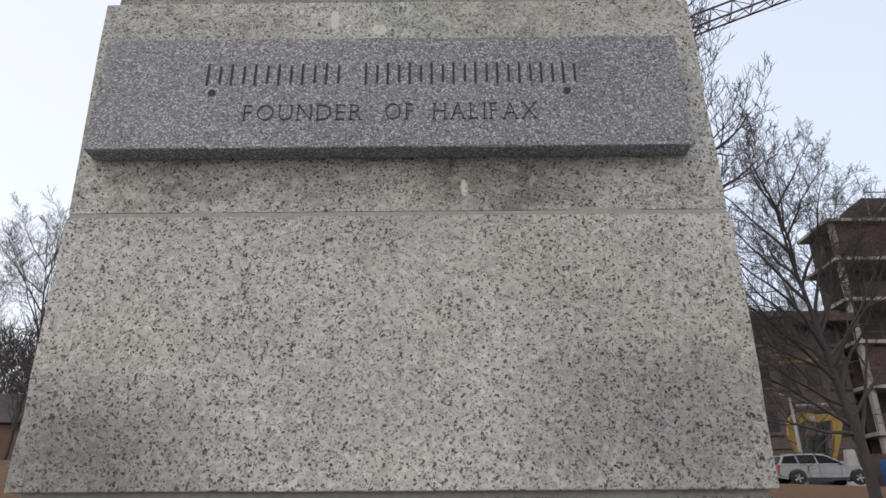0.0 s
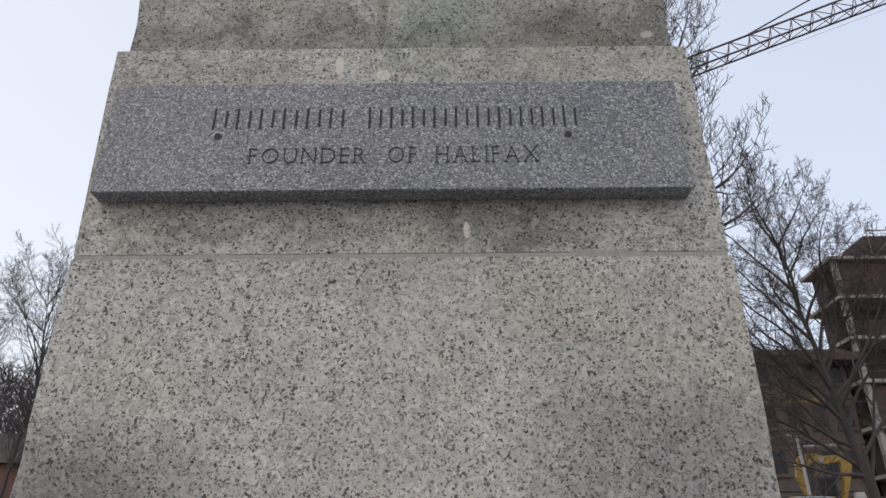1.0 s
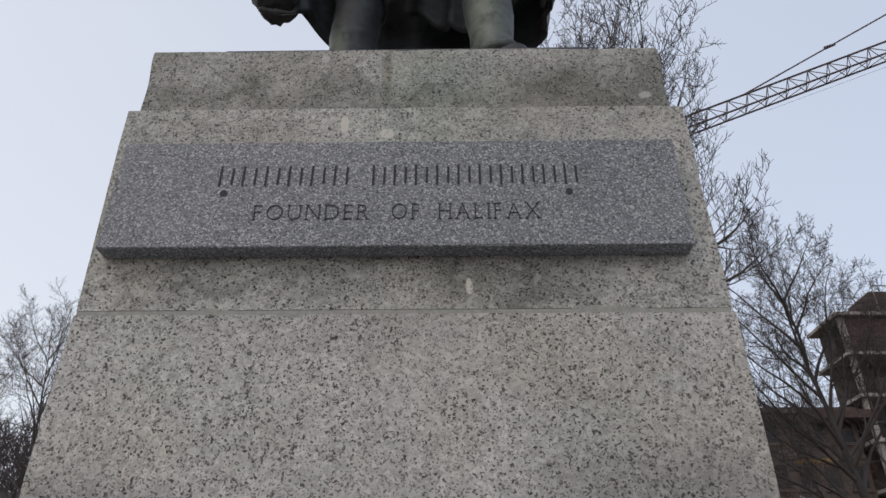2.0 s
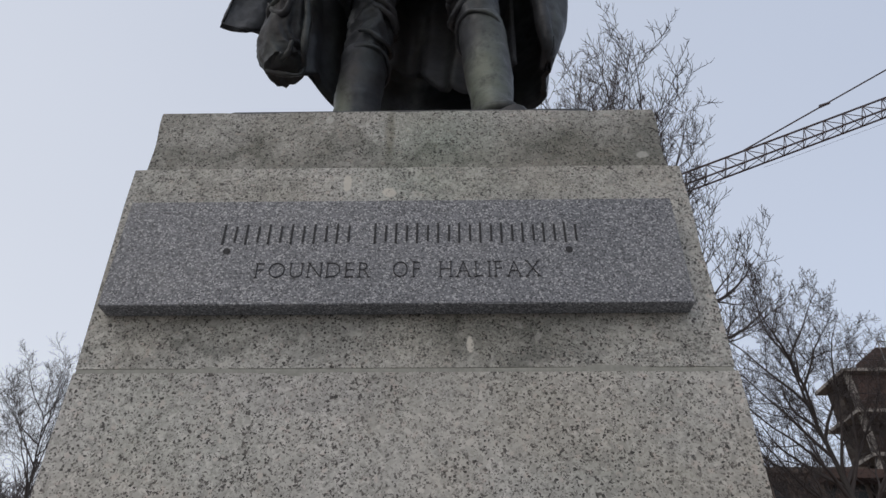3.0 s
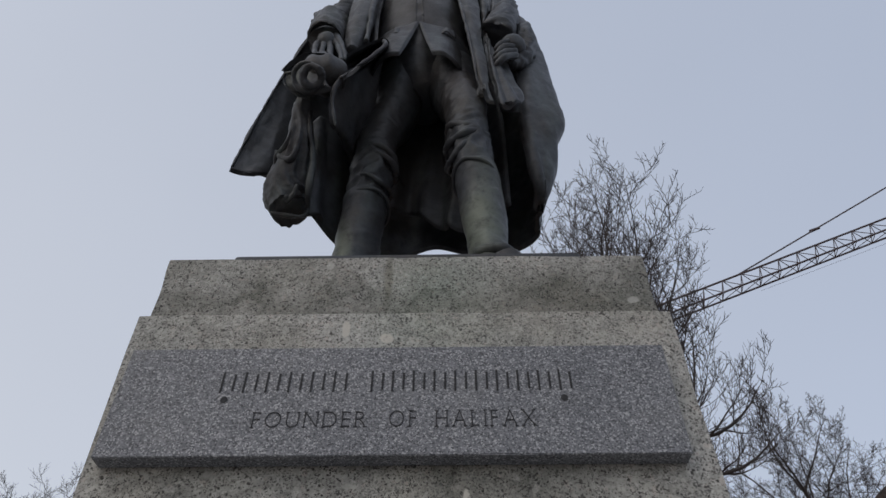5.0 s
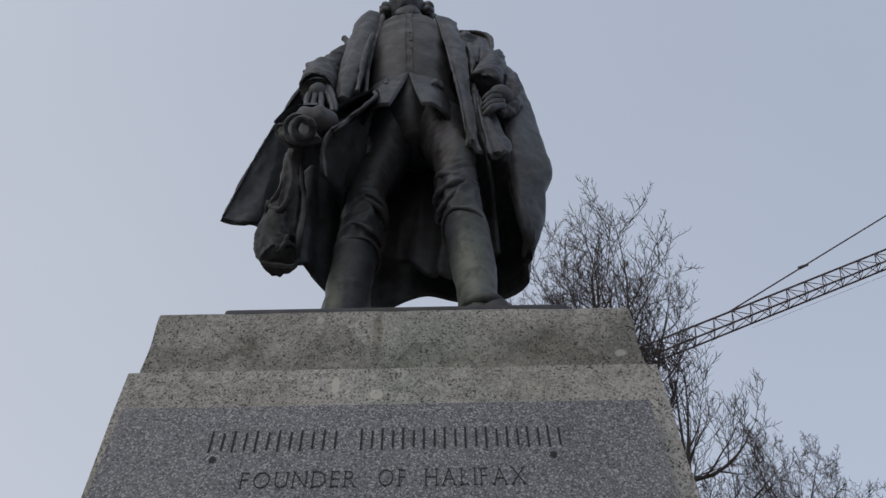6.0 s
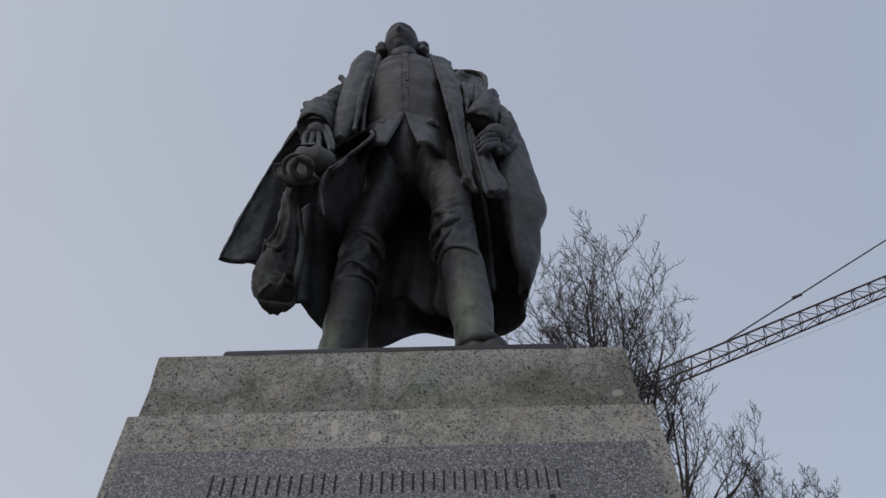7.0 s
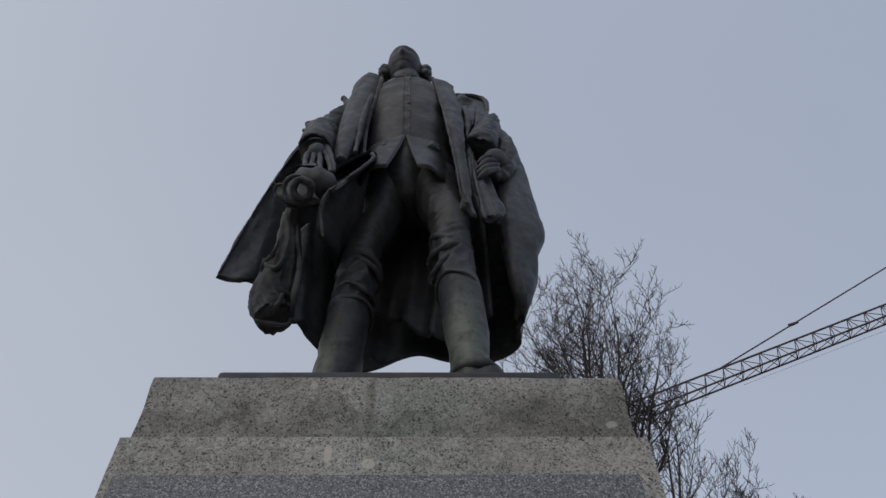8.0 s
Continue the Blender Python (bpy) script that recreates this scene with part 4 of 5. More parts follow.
for i, a in enumerate(([(0.35, 0.285, 4.06, 0.014, 0.014), (0.304, 0.262, 4.018, 0.0126, 0.0126), (0.269, 0.262, 3.971, 0.0102, 0.0102), (0.258, 0.275, 3.962, 0.0068, 0.0068)],
                      [(0.347, 0.285, 4.022, 0.0139, 0.0139), (0.301, 0.262, 3.976, 0.0125, 0.0125), (0.267, 0.262, 3.93, 0.0101, 0.0101), (0.256, 0.275, 3.922, 0.0067, 0.0067)],
                      [(0.344, 0.285, 3.985, 0.0137, 0.0137), (0.299, 0.262, 3.935, 0.0123, 0.0123), (0.265, 0.262, 3.891, 0.01, 0.01), (0.254, 0.275, 3.882, 0.0066, 0.0066)],
                      [(0.341, 0.285, 3.949, 0.0136, 0.0136), (0.296, 0.262, 3.895, 0.0122, 0.0122), (0.263, 0.262, 3.852, 0.0098, 0.0098), (0.252, 0.275, 3.844, 0.0066, 0.0066)])):
    limb(a, 18, 12, 0.08, 6.0, i)
# strap loop standing off the sleeve
limb([(0.356, 0.44, 4.779, 0.0116, 0.0116), (0.377, 0.44, 4.702, 0.0063, 0.0063), (0.389, 0.44, 4.602, 0.0061, 0.0061), (0.39, 0.43, 4.477, 0.0108, 0.0108)], 24, 10)

# cloak laid square over that shoulder
cloth([[(0.178, 0.4, 4.938), (0.19, 0.37, 4.707), (0.2, 0.36, 4.488)], [(0.218, 0.45, 5.037), (0.225, 0.385, 4.727), (0.238, 0.37, 4.485)], [(0.298, 0.46, 5.031), (0.287, 0.39, 4.712), (0.282, 0.375, 4.507)], [(0.357, 0.46, 4.974), (0.353, 0.41, 4.756), (0.33, 0.4, 4.57)]], 26, 24, 0.020, lambda u, v: 0.010 * math.sin(u * 14 + v * 4) * v)
cloth([[(0.205, 0.45, 5.022), (0.20, 0.60, 4.99)], [(0.292, 0.46, 5.031), (0.28, 0.60, 4.95)], [(0.357, 0.46, 4.974), (0.345, 0.58, 4.90)]], 16, 10, 0.02)
limb([(0.198, 0.43, 4.977, 0.0121, 0.0152), (0.279, 0.45, 5.016, 0.0123, 0.0153), (0.35, 0.455, 4.97, 0.0152, 0.0182), (0.355, 0.42, 4.777, 0.0145, 0.0145), (0.333, 0.4, 4.619, 0.0083, 0.0083)], 44, 12, 0.12, 6.0, 2.0)
for a in ([(0.235, 0.375, 4.719, 0.0085, 0.0085), (0.245, 0.36, 4.536, 0.0162, 0.0162), (0.231, 0.345, 4.334, 0.0102, 0.0102)], [(0.306, 0.39, 4.752, 0.0086, 0.0086), (0.295, 0.375, 4.561, 0.0163, 0.0163), (0.268, 0.35, 4.344, 0.0103, 0.0103)]):
    limb(a, 24, 14, 0.14, 5.0, a[0][2])

# long turned-back lapel, its foot curled
cloth([[(0.07, 0.4, 5.147), (0.1, 0.345, 4.819), (0.139, 0.3, 4.378), (0.166, 0.265, 4.003), (0.178, 0.25, 3.741), (0.185, 0.245, 3.615)], [(0.132, 0.41, 5.141), (0.157, 0.345, 4.785), (0.179, 0.295, 4.34), (0.187, 0.26, 3.971), (0.2, 0.24, 3.705), (0.2, 0.235, 3.614)], [(0.188, 0.42, 5.088), (0.211, 0.36, 4.686), (0.22, 0.315, 4.325), (0.22, 0.28, 3.984), (0.225, 0.255, 3.691), (0.235, 0.25, 3.579)]], 24, 70, 0.013, lambda u, v: 0.004 * math.sin(v * 16) + 0.012 * ease((v - 0.8) * 5) * math.sin(u * 9))
limb([(0.076, 0.385, 5.096, 0.0093, 0.0123), (0.108, 0.33, 4.737, 0.007, 0.0084), (0.141, 0.29, 4.346, 0.0063, 0.0076), (0.167, 0.255, 3.976, 0.0057, 0.0068), (0.179, 0.24, 3.705, 0.0052, 0.0062), (0.184, 0.235, 3.6, 0.004, 0.004)], 50, 10)
# coat skirt below the cuff, pleated, its hem folded under
cloth([[(0.228, 0.33, 4.273), (0.226, 0.28, 3.895), (0.236, 0.26, 3.676), (0.25, 0.255, 3.551)], [(0.247, 0.31, 4.143), (0.25, 0.265, 3.861), (0.267, 0.245, 3.653), (0.28, 0.24, 3.537)], [(0.265, 0.31, 4.037), (0.277, 0.28, 3.853), (0.301, 0.265, 3.707), (0.331, 0.265, 3.592)], [(0.305, 0.34, 4.043), (0.317, 0.32, 3.898), (0.334, 0.31, 3.77), (0.349, 0.32, 3.685)]], 36, 44, 0.014, lambda u, v: 0.007 * math.sin(u * 18 + v * 2) * (0.3 + v))
cloth([[(0.25, 0.255, 3.551), (0.264, 0.31, 3.603)], [(0.288, 0.24, 3.54), (0.302, 0.3, 3.582)], [(0.331, 0.265, 3.592), (0.336, 0.33, 3.618)]], 18, 8, 0.010)
# coat skirts hanging behind the legs
cloth([[(-0.24, 0.56, 4.30), (-0.25, 0.60, 3.90), (-0.24, 0.66, 3.50)], [(-0.06, 0.64, 4.30), (-0.06, 0.68, 3.90), (-0.087, 0.72, 3.555)], [(0.06, 0.64, 4.30), (0.08, 0.66, 3.90), (0.053, 0.64, 3.373)], [(0.15, 0.60, 4.30), (0.18, 0.58, 3.90), (0.149, 0.58, 3.317)], [(0.24, 0.54, 4.30), (0.29, 0.50, 3.90), (0.289, 0.5, 3.318)]], 60, 40, 0.014, lambda u, v: (0.004 + 0.014 * v) * math.sin(u * 30))

# the cloak: from the shoulders round the back, flung wide on one side and turned forward on the other
cloth([[(-0.34, 0.50, 4.92), (-0.546, 0.46, 4.499), (-0.613, 0.47, 4.188), (-0.649, 0.44, 3.78), (-0.662, 0.4, 3.418)],
       [(-0.31, 0.55, 4.96), (-0.46, 0.56, 4.52), (-0.52, 0.57, 4.15), (-0.555, 0.52, 3.80), (-0.593, 0.43, 3.424)],
       [(-0.28, 0.60, 4.98), (-0.42, 0.65, 4.48), (-0.46, 0.66, 4.10), (-0.48, 0.60, 3.80), (-0.528, 0.5, 3.477)],
       [(-0.22, 0.67, 5.00), (-0.32, 0.75, 4.40), (-0.36, 0.77, 3.95), (-0.37, 0.74, 3.62), (-0.38, 0.7, 3.433)],
       [(-0.10, 0.70, 5.00), (-0.15, 0.80, 4.40), (-0.17, 0.83, 3.90), (-0.18, 0.80, 3.55), (-0.186, 0.76, 3.302)],
       [(-0.02, 0.70, 5.00), (-0.02, 0.82, 4.40), (-0.03, 0.84, 3.90), (-0.04, 0.82, 3.60), (-0.052, 0.79, 3.41)],
       [(0.08, 0.69, 5.00), (0.12, 0.81, 4.40), (0.14, 0.84, 3.90), (0.14, 0.81, 3.60), (0.12, 0.79, 3.402)],
       [(0.18, 0.65, 4.98), (0.28, 0.74, 4.45), (0.32, 0.77, 3.90), (0.33, 0.74, 3.60), (0.315, 0.71, 3.311)],
       [(0.25, 0.59, 4.95), (0.38, 0.61, 4.50), (0.43, 0.62, 3.95), (0.42, 0.61, 3.60), (0.372, 0.61, 3.32)],
       [(0.32, 0.52, 4.90), (0.422, 0.46, 4.582), (0.46, 0.44, 4.299), (0.472, 0.43, 4.057), (0.482, 0.42, 3.807), (0.489, 0.42, 3.68), (0.452, 0.43, 3.58), (0.429, 0.44, 3.429), (0.395, 0.48, 3.34), (0.372, 0.53, 3.305)],
       [(0.29, 0.46, 4.84), (0.401, 0.41, 4.361), (0.397, 0.37, 4.049), (0.393, 0.36, 3.857), (0.384, 0.355, 3.691), (0.373, 0.36, 3.555), (0.372, 0.37, 3.452), (0.377, 0.39, 3.368), (0.384, 0.42, 3.315), (0.381, 0.5, 3.296)],
       [(0.27, 0.46, 4.80), (0.37, 0.43, 4.343), (0.365, 0.395, 4.044), (0.355, 0.38, 3.867), (0.342, 0.375, 3.713), (0.34, 0.38, 3.582), (0.35, 0.39, 3.477), (0.364, 0.41, 3.392), (0.379, 0.44, 3.324), (0.381, 0.52, 3.323)]],
      190, 70, 0.016, lambda u, v: (0.003 + 0.010 * v) * math.sin(u * 46 + 1.6 * math.sin(v * 3)) * (1 if 0.22 < u < 0.72 else 0.35))
# raised rim along the flung edge, and a nick in the far edge
limb([(-0.539, 0.455, 4.524, 0.0082, 0.0082), (-0.613, 0.468, 4.19, 0.005, 0.005), (-0.649, 0.438, 3.781, 0.0044, 0.0044), (-0.66, 0.4, 3.425, 0.0031, 0.0031)], 50, 10, 0.1, 9.0, 1.0)
limb([(-0.662, 0.4, 3.418, 0.0031, 0.0031), (-0.6, 0.425, 3.421, 0.0035, 0.0035), (-0.529, 0.49, 3.472, 0.0037, 0.0037)], 30, 10, 0.1, 9.0, 2.0)
limb([(0.426, 0.44, 3.492, 0.0122, 0.0122), (0.43, 0.44, 3.435, 0.01, 0.01), (0.418, 0.45, 3.379, 0.0039, 0.0039)], 20, 10)

me = bpy.data.meshes.new("statue")
me.from_pydata([tuple(map(float, p)) for p in SV], [], SF)
me.validate()
me.update()
me.polygons.foreach_set("use_smooth", [True] * len(me.polygons))
me.materials.append(BRONZE)
co = np.array([p.co[:] for p in me.vertices])
nor = np.array([p.normal[:] for p in me.vertices])
dent = np.array([noise.noise(Vector(p) * 22.0) + 0.5 * noise.noise(Vector(p) * 60.0) + (2.6 * (0.22 - abs(noise.noise((p[0] * 9.0, p[1] * 9.0, p[2] * 4.5)))) + 1.3 * (0.2 - abs(noise.noise((p[0] * 21.0 + 4.0, p[1] * 21.0, p[2] * 12.0)))) if p[2] < 5.05 else 0.0) for p in co])
me.vertices.foreach_set("co", (co + nor * dent[:, None] * 0.0032).ravel())
me.update()
tagged(new("statue", me), "dark patinated bronze standing figure in cloak and boots holding a hat", "statue")

# ---- trees in winter ----


def bare_tree(at, seed, height, radius, limbs, crown_base=0.3, lean=(0, 0), spread=0.75, levels=4, density=1.0, label="", lift=0.25, twig_r=0.007, extra=(), twig_mat=None):
    """A tapered trunk, limbs that fork again and again, and fine bare twigs."""
    rnd = random.Random(seed)
    stores = {"trunk": ([], []), "crown": ([], [])}

    def tube(key, pts, radii, sides):
        vs, fs = stores[key]
        base = len(vs)
        ax = (pts[-1] - pts[0]).orthogonal().normalized()
        ay = (pts[-1] - pts[0]).normalized().cross(ax)
        spokes = [ax * math.cos(2 * math.pi * s / sides) + ay * math.sin(2 * math.pi * s / sides) for s in range(sides)]
        for p, r in zip(pts, radii):
            for sp in spokes:
                vs.append((p.x + sp.x * r, p.y + sp.y * r, p.z + sp.z * r))
        for i in range(len(pts) - 1):
            for s in range(sides):
                t = (s + 1) % sides
                fs.append((base + i * sides + s, base + i * sides + t, base + (i + 1) * sides + t, base + (i + 1) * sides + s))

    def grow(p, d, length, r, level):
        steps = (9, 8, 6, 4, 3, 2)[level]
        wob = (0.05, 0.10, 0.12, 0.14, 0.15, 0.15)[level]
        pts, radii = [p.copy()], [r]
        dirs = [d.copy()]
        for i in range(steps):
            d = (d + Vector((rnd.gauss(0, wob), rnd.gauss(0, wob), rnd.gauss(0, wob) + lift * (0.03, 0.25, 0.40, 0.5, 0.5, 0.5)[level]))).normalized()
            p = p + d * length / steps
            pts.append(p.copy())
            dirs.append(d.copy())
            radii.append(max(r * (1 - (0.93 if level < 3 else 0.7) * ((i + 1) / steps) ** 0.85), twig_r * 0.55))
        key = "trunk" if level == 0 else "crown"
        tube(key, pts, radii, (12, 8, 5, 4, 3, 3)[level])
        if level >= levels:
            return
        count = limbs if level == 0 else round((0, 8, 7, 6, 3)[level] * density * rnd.uniform(0.8, 1.2))
        first = crown_base if level == 0 else 0.18
        for c_ in range(count):
            f = first + (1 - first) * (c_ + rnd.random() * 0.8) / count
            f = min(f, 0.99)
            i = min(int(f * steps), steps - 1)
            q = pts[i].lerp(pts[i + 1], f * steps - i)
            dd = dirs[i + 1]
            side = dd.orthogonal().normalized()
            side.rotate(Matrix.Rotation(c_ * 2.4 + rnd.uniform(-0.5, 0.5), 3, dd))
            ang = (spread * (1.0 - 0.45 * f) if level == 0 else 0.74) * rnd.uniform(0.6, 1.3)
            nd = (dd * math.cos(ang) + side * math.sin(ang)).normalized()
            if level == 0:
                nl = height * (0.52 - 0.26 * f) * rnd.uniform(0.8, 1.15)
                nr = radius * 0.42 * (1.15 - 0.6 * f)
            else:
                nl = length * rnd.uniform(0.30, 0.56) * (1.15 - 0.5 * f)
                nr = max(radii[i] * 0.55, twig_r)
            grow(q, nd, nl, nr, level + 1)
        if level == 0:
            for f, way, nl in extra:
                i = min(int(f * steps), steps - 1)
                grow(pts[i].lerp(pts[i + 1], f * steps - i), Vector(way).normalized(), nl, radius * 0.34, 1)

    root = thing("tree", at, label, "tree", "bare park trees")
    grow(Vector((0, 0, -0.15)), Vector((lean[0], lean[1], 1)).normalized(), height * 0.86, radius, 0)
    for key in stores:
        vs, fs = stores[key]
        if not vs:
            continue
        me = bpy.data.meshes.new(key)
        me.from_pydata(vs, [], fs)
        me.polygons.foreach_set("use_smooth", [True] * len(fs))
        me.materials.append((twig_mat or TWIG) if key == "crown" else BARK)
        ob = new(key, me)
        ob.parent = root
    return root


def on_ground(x, y, dz=0.0):
    return (x, y, ground_z(x, y) + dz)


tree_a = bare_tree(on_ground(4.15, 10.0), 15, 11.9, 0.17, 24, 0.46, (-0.01, 0.0), 0.85, 4, 0.97, "tall bare tree with upright grey branches behind the monument", 0.42, 0.0072, ((0.66, (3.1, 0.0, 0.1), 3.1), (0.61, (2.8, 0.3, 0.0), 2.6), (0.73, (1.8, -0.2, 1.5), 2.5), (0.62, (1.2, 0.0, 2.4), 3.4), (0.58, (1.7, 0.2, 2.0), 3.3), (0.72, (0.9, 0.3, 2.0), 2.8), (0.56, (-2.6, 0.3, 2.0), 4.6), (0.60, (-1.6, 0.3, 2.4), 4.6), (0.62, (-2.2, -0.3, 1.4), 3.6)))
tree_b = bare_tree(on_ground(10.2, 16.0), 29, 9.9, 0.16, 20, 0.34, (0.0, 0.0), 0.95, 5, 1.0, "dark bare park tree with several stems and a dense twiggy crown", 0.16, 0.0052, ((0.19, (-1.1, 0.1, 2.3), 6.2), (0.21, (0.8, 0.1, 2.4), 6.6), (0.26, (-1.9, 0.2, 1.5), 4.6), (0.32, (-2.3, -0.2, 1.0), 3.6), (0.28, (1.5, 0.0, 1.7), 5.4), (0.36, (1.3, 0.3, 2.0), 5.2), (0.46, (1.5, -0.2, 2.0), 4.6), (0.56, (1.2, 0.2, 2.2), 4.2), (0.42, (-2.2, 0.2, 0.8), 3.0), (0.24, (-2.4, 0.4, 0.5), 2.8)))
tree_e = bare_tree(on_ground(18.6, 35.2), 53, 9.6, 0.08, 20, 0.22, (0.0, 0.0), 1.05, 4, 1.1, "small bare tree with reddish brown spreading twigs", 0.06, 0.006, (), BROWNTWIG)
tree_c = bare_tree(on_ground(-13.7, 22.0), 37, 9.6, 0.10, 20, 0.26, (-0.02, 0.0), 0.85, 4, 1.05, "slender bare tree with many upright twigs", 0.22, 0.006)
tree_d = bare_tree(on_ground(-19.5, 26.0), 41, 7.4, 0.13, 14, 0.30, (0.0, 0.0), 0.75, 4, 1.0, "bare spreading tree beyond the lawn", 0.25, 0.006)
copy_thing(tree_d, pose(-27.0, 41.5, ground_z(-27, 41.5), 0, 0, 80))
copy_thing(tree_c, pose(-33.0, 43.0, ground_z(-33, 43), 0, 0, 140))
copy_thing(tree_d, pose(-22.0, 44.0, ground_z(-22, 44), 0, 0, 200))

# the far wood: sticks too small to tell apart
rnd = random.Random(5)
vs, fs = [], []
for i in range(26000):
    x = rnd.uniform(-60, -19)
    y = rnd.uniform(50, 57)
    top = 11.0 + 1.6 * noise.noise((x * 0.25, 0, 0)) + 0.8 * noise.noise((x * 0.9, 3, 0))
    h = rnd.random() ** 1.15 * top
    p = Vector((x, y, ground_z(x, y) + h))
    d = Vector((rnd.gauss(0, 0.5), rnd.gauss(0, 0.5), rnd.uniform(0.2, 1.0))).normalized() * rnd.uniform(0.7, 2.0)
    w = d.orthogonal().normalized() * rnd.uniform(0.02, 0.06)
    w.rotate(Matrix.Rotation(rnd.uniform(0, 6.3), 3, d))
    b = len(vs)
    vs += [tuple(p - w), tuple(p + w), tuple(p + d), tuple(p + d * 0.5 + w.cross(d).normalized() * 0.06)]
    fs += [(b, b + 1, b + 2), (b + 1, b + 3, b + 2), (b + 3, b, b + 2), (b, b + 3, b + 1)]
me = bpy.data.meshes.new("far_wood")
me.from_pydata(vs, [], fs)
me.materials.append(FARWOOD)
tagged(new("far_wood", me), "bare brown woodland, haze in its colour, rising behind the houses", "woodland", kind="stuff")

# ---- far left: a brick house, a low wall ----


def brick_house(x, y, w, d, h):
    z = ground_z(x, y)
    house = thing("brick_house", (x, y, z), "low red brick house with a dark shingled roof among trees", "house")
    part("wall", box((-w / 2, 0, -0.3), (w / 2, d, h)), BRICK, house)
    part("roof", extrude_profile([(-0.4, h), (d + 0.4, h), (d / 2, h + 2.6)], "x", -w / 2 - 0.4, w / 2 + 0.4), ROOFING, house, "dark shingled gable roof")
    for i in range(4):
        wx = -w / 2 + w * (i + 0.5) / 4
        win = part("window", box((wx - 0.65, -0.06, 0.9), (wx + 0.65, 0.03, 2.3)), WHITE, house, "white framed window")
        part("pane", box((wx - 0.55, -0.075, 1.0), (wx + 0.55, -0.065, 2.2)), GLASS, win)
    return house


brick_house(-31.5, 42.5, 14.0, 8.0, 3.0)
low_wall = tagged(new("low_wall"), "low pale stone wall along the street", "wall", kind="structure")
for i in range(30):
    x = -48 + i * 1.0
    z = ground_z(x, 39.2)
    part("stone", box((x, 39.0, z - 0.2), (x + 0.98, 39.35, z + 0.55), 0.03, 1), KERB, low_wall)

# ---- far right: old stone building, frame under construction ----


def storey_building(x0, x1, y, z0, floors, storey, bays):
    b = thing("stone_building", ((x0 + x1) / 2, y, z0), "old brown stone building with rows of dark windows", "building")
    w = (x1 - x0) / 2
    h = floors * storey
    part("wall", box((-w, 0, -1), (w, 9, h)), OLDSTONE, b)
    part("cornice", box((-w - 0.2, -0.3, h - 0.1), (w + 0.2, 9.2, h + 0.35), 0.05), OLDSTONE, b)
    for f in range(floors):
        part("string_course", box((-w, -0.10, f * storey - 0.12), (w, 0.02, f * storey + 0.08)), OLDSTONE, b)
        for i in range(bays):
            cx = -w + 2 * w * (i + 0.5) / bays
            zb = f * storey + 0.9
            win = part("window", box((cx - 0.6, -0.07, zb), (cx + 0.6, 0.02, zb + 1.65)), OLDSTONE, b)
            part("pane", box((cx - 0.5, -0.085, zb + 0.1), (cx + 0.5, -0.075, zb + 1.55)), GLASS, win)
            part("lintel", box((cx - 0.75, -0.12, zb + 1.65), (cx + 0.75, 0.02, zb + 1.9)), OLDSTONE, b)
            part("sill", box((cx - 0.7, -0.16, zb - 0.14), (cx + 0.7, 0.02, zb)), OLDSTONE, b)
    return b


storey_building(18.0, 28.55, 46.5, 3.2, 4, 3.08, 6)

frame_b = thing("unfinished_building", (37.0, 45.0, 0.85), "concrete frame building under construction with dark red sheeting", "building")
FX0, FX1, FD = -8.2, 16.0, 4.5
for i in range(7):
    z = i * 3.12
    part("slab", box((FX0 - 0.2, -0.15, z + 2.86), (FX1, FD, z + 3.12), 0.03), CONCRETE, frame_b, "concrete floor slab")
    # a near-black block fills the floor; its colour paints the inner shade
    part("bay", box((FX0 + 0.5, 2.2, z), (FX1, FD - 0.5, z + 2.82)), BAY_SHADE, frame_b, "dark block coloured as the shade inside the bay")
    for j in range(6):
        cx = FX0 + 0.3 + 4.4 * j
        part("column", box((cx - 0.18, 0.15, z), (cx + 0.18, 0.55, z + 2.86), 0.02), CONCRETE, frame_b)
        if (i * 5 + j * 3) % 4 and i > 0:
            part("sheeting", box((cx + 0.25, 0.3, z + 0.02), (cx + 4.1, 0.36, z + (1.2 if (i + j) % 3 else 2.75))), FORMWORK, frame_b)
    bm = bmesh.new()
    for zz in (0.55, 1.1):
        add_rod(bm, (FX0 - 0.2, -0.15, z + 3.12 + zz), (FX1, -0.15, z + 3.12 + zz), 0.03, 5)
    for j in range(13):
        add_rod(bm, (FX0 - 0.2 + 2.0 * j, -0.15, z + 3.12), (FX0 - 0.2 + 2.0 * j, -0.15, z + 4.27), 0.03, 5)
    part("guard_rail", bm, STEEL, frame_b)
top_z = 7 * 3.12
part("parapet", box((FX0 + 3.2, 0.4, top_z), (FX1, FD - 1, top_z + 1.9)), FORMWORK, frame_b, "dark red rooftop screen")
bm = bmesh.new()
for j in range(8):
    x = FX0 + 3.4 + 1.6 * j
    add_rod(bm, (x, 0.2, top_z), (x, 0.2, top_z + 2.6), 0.05, 5)
    add_rod(bm, (x, 0.2, top_z), (x + 1.6, 0.2, top_z + 1.5), 0.04, 5)
add_rod(bm, (FX0 + 3.4, 0.2, top_z + 2.3), (FX1, 0.2, top_z + 2.3), 0.05, 5)
part("shoring", bm, GREYPAINT, frame_b, "pale rooftop shoring props")
part("loading_platform", box((FX0 - 3.6, 0.0, 13.9), (FX0 + 0.6, 1.6, 14.5), 0.03), FORMWORK, frame_b, "dark cantilevered loading platform")
part("beam", box((FX0 - 5.9, -0.6, 10.75), (FX0 - 2.9, -0.2, 10.91), 0.02), YELLOW, frame_b, "yellow steel beam")
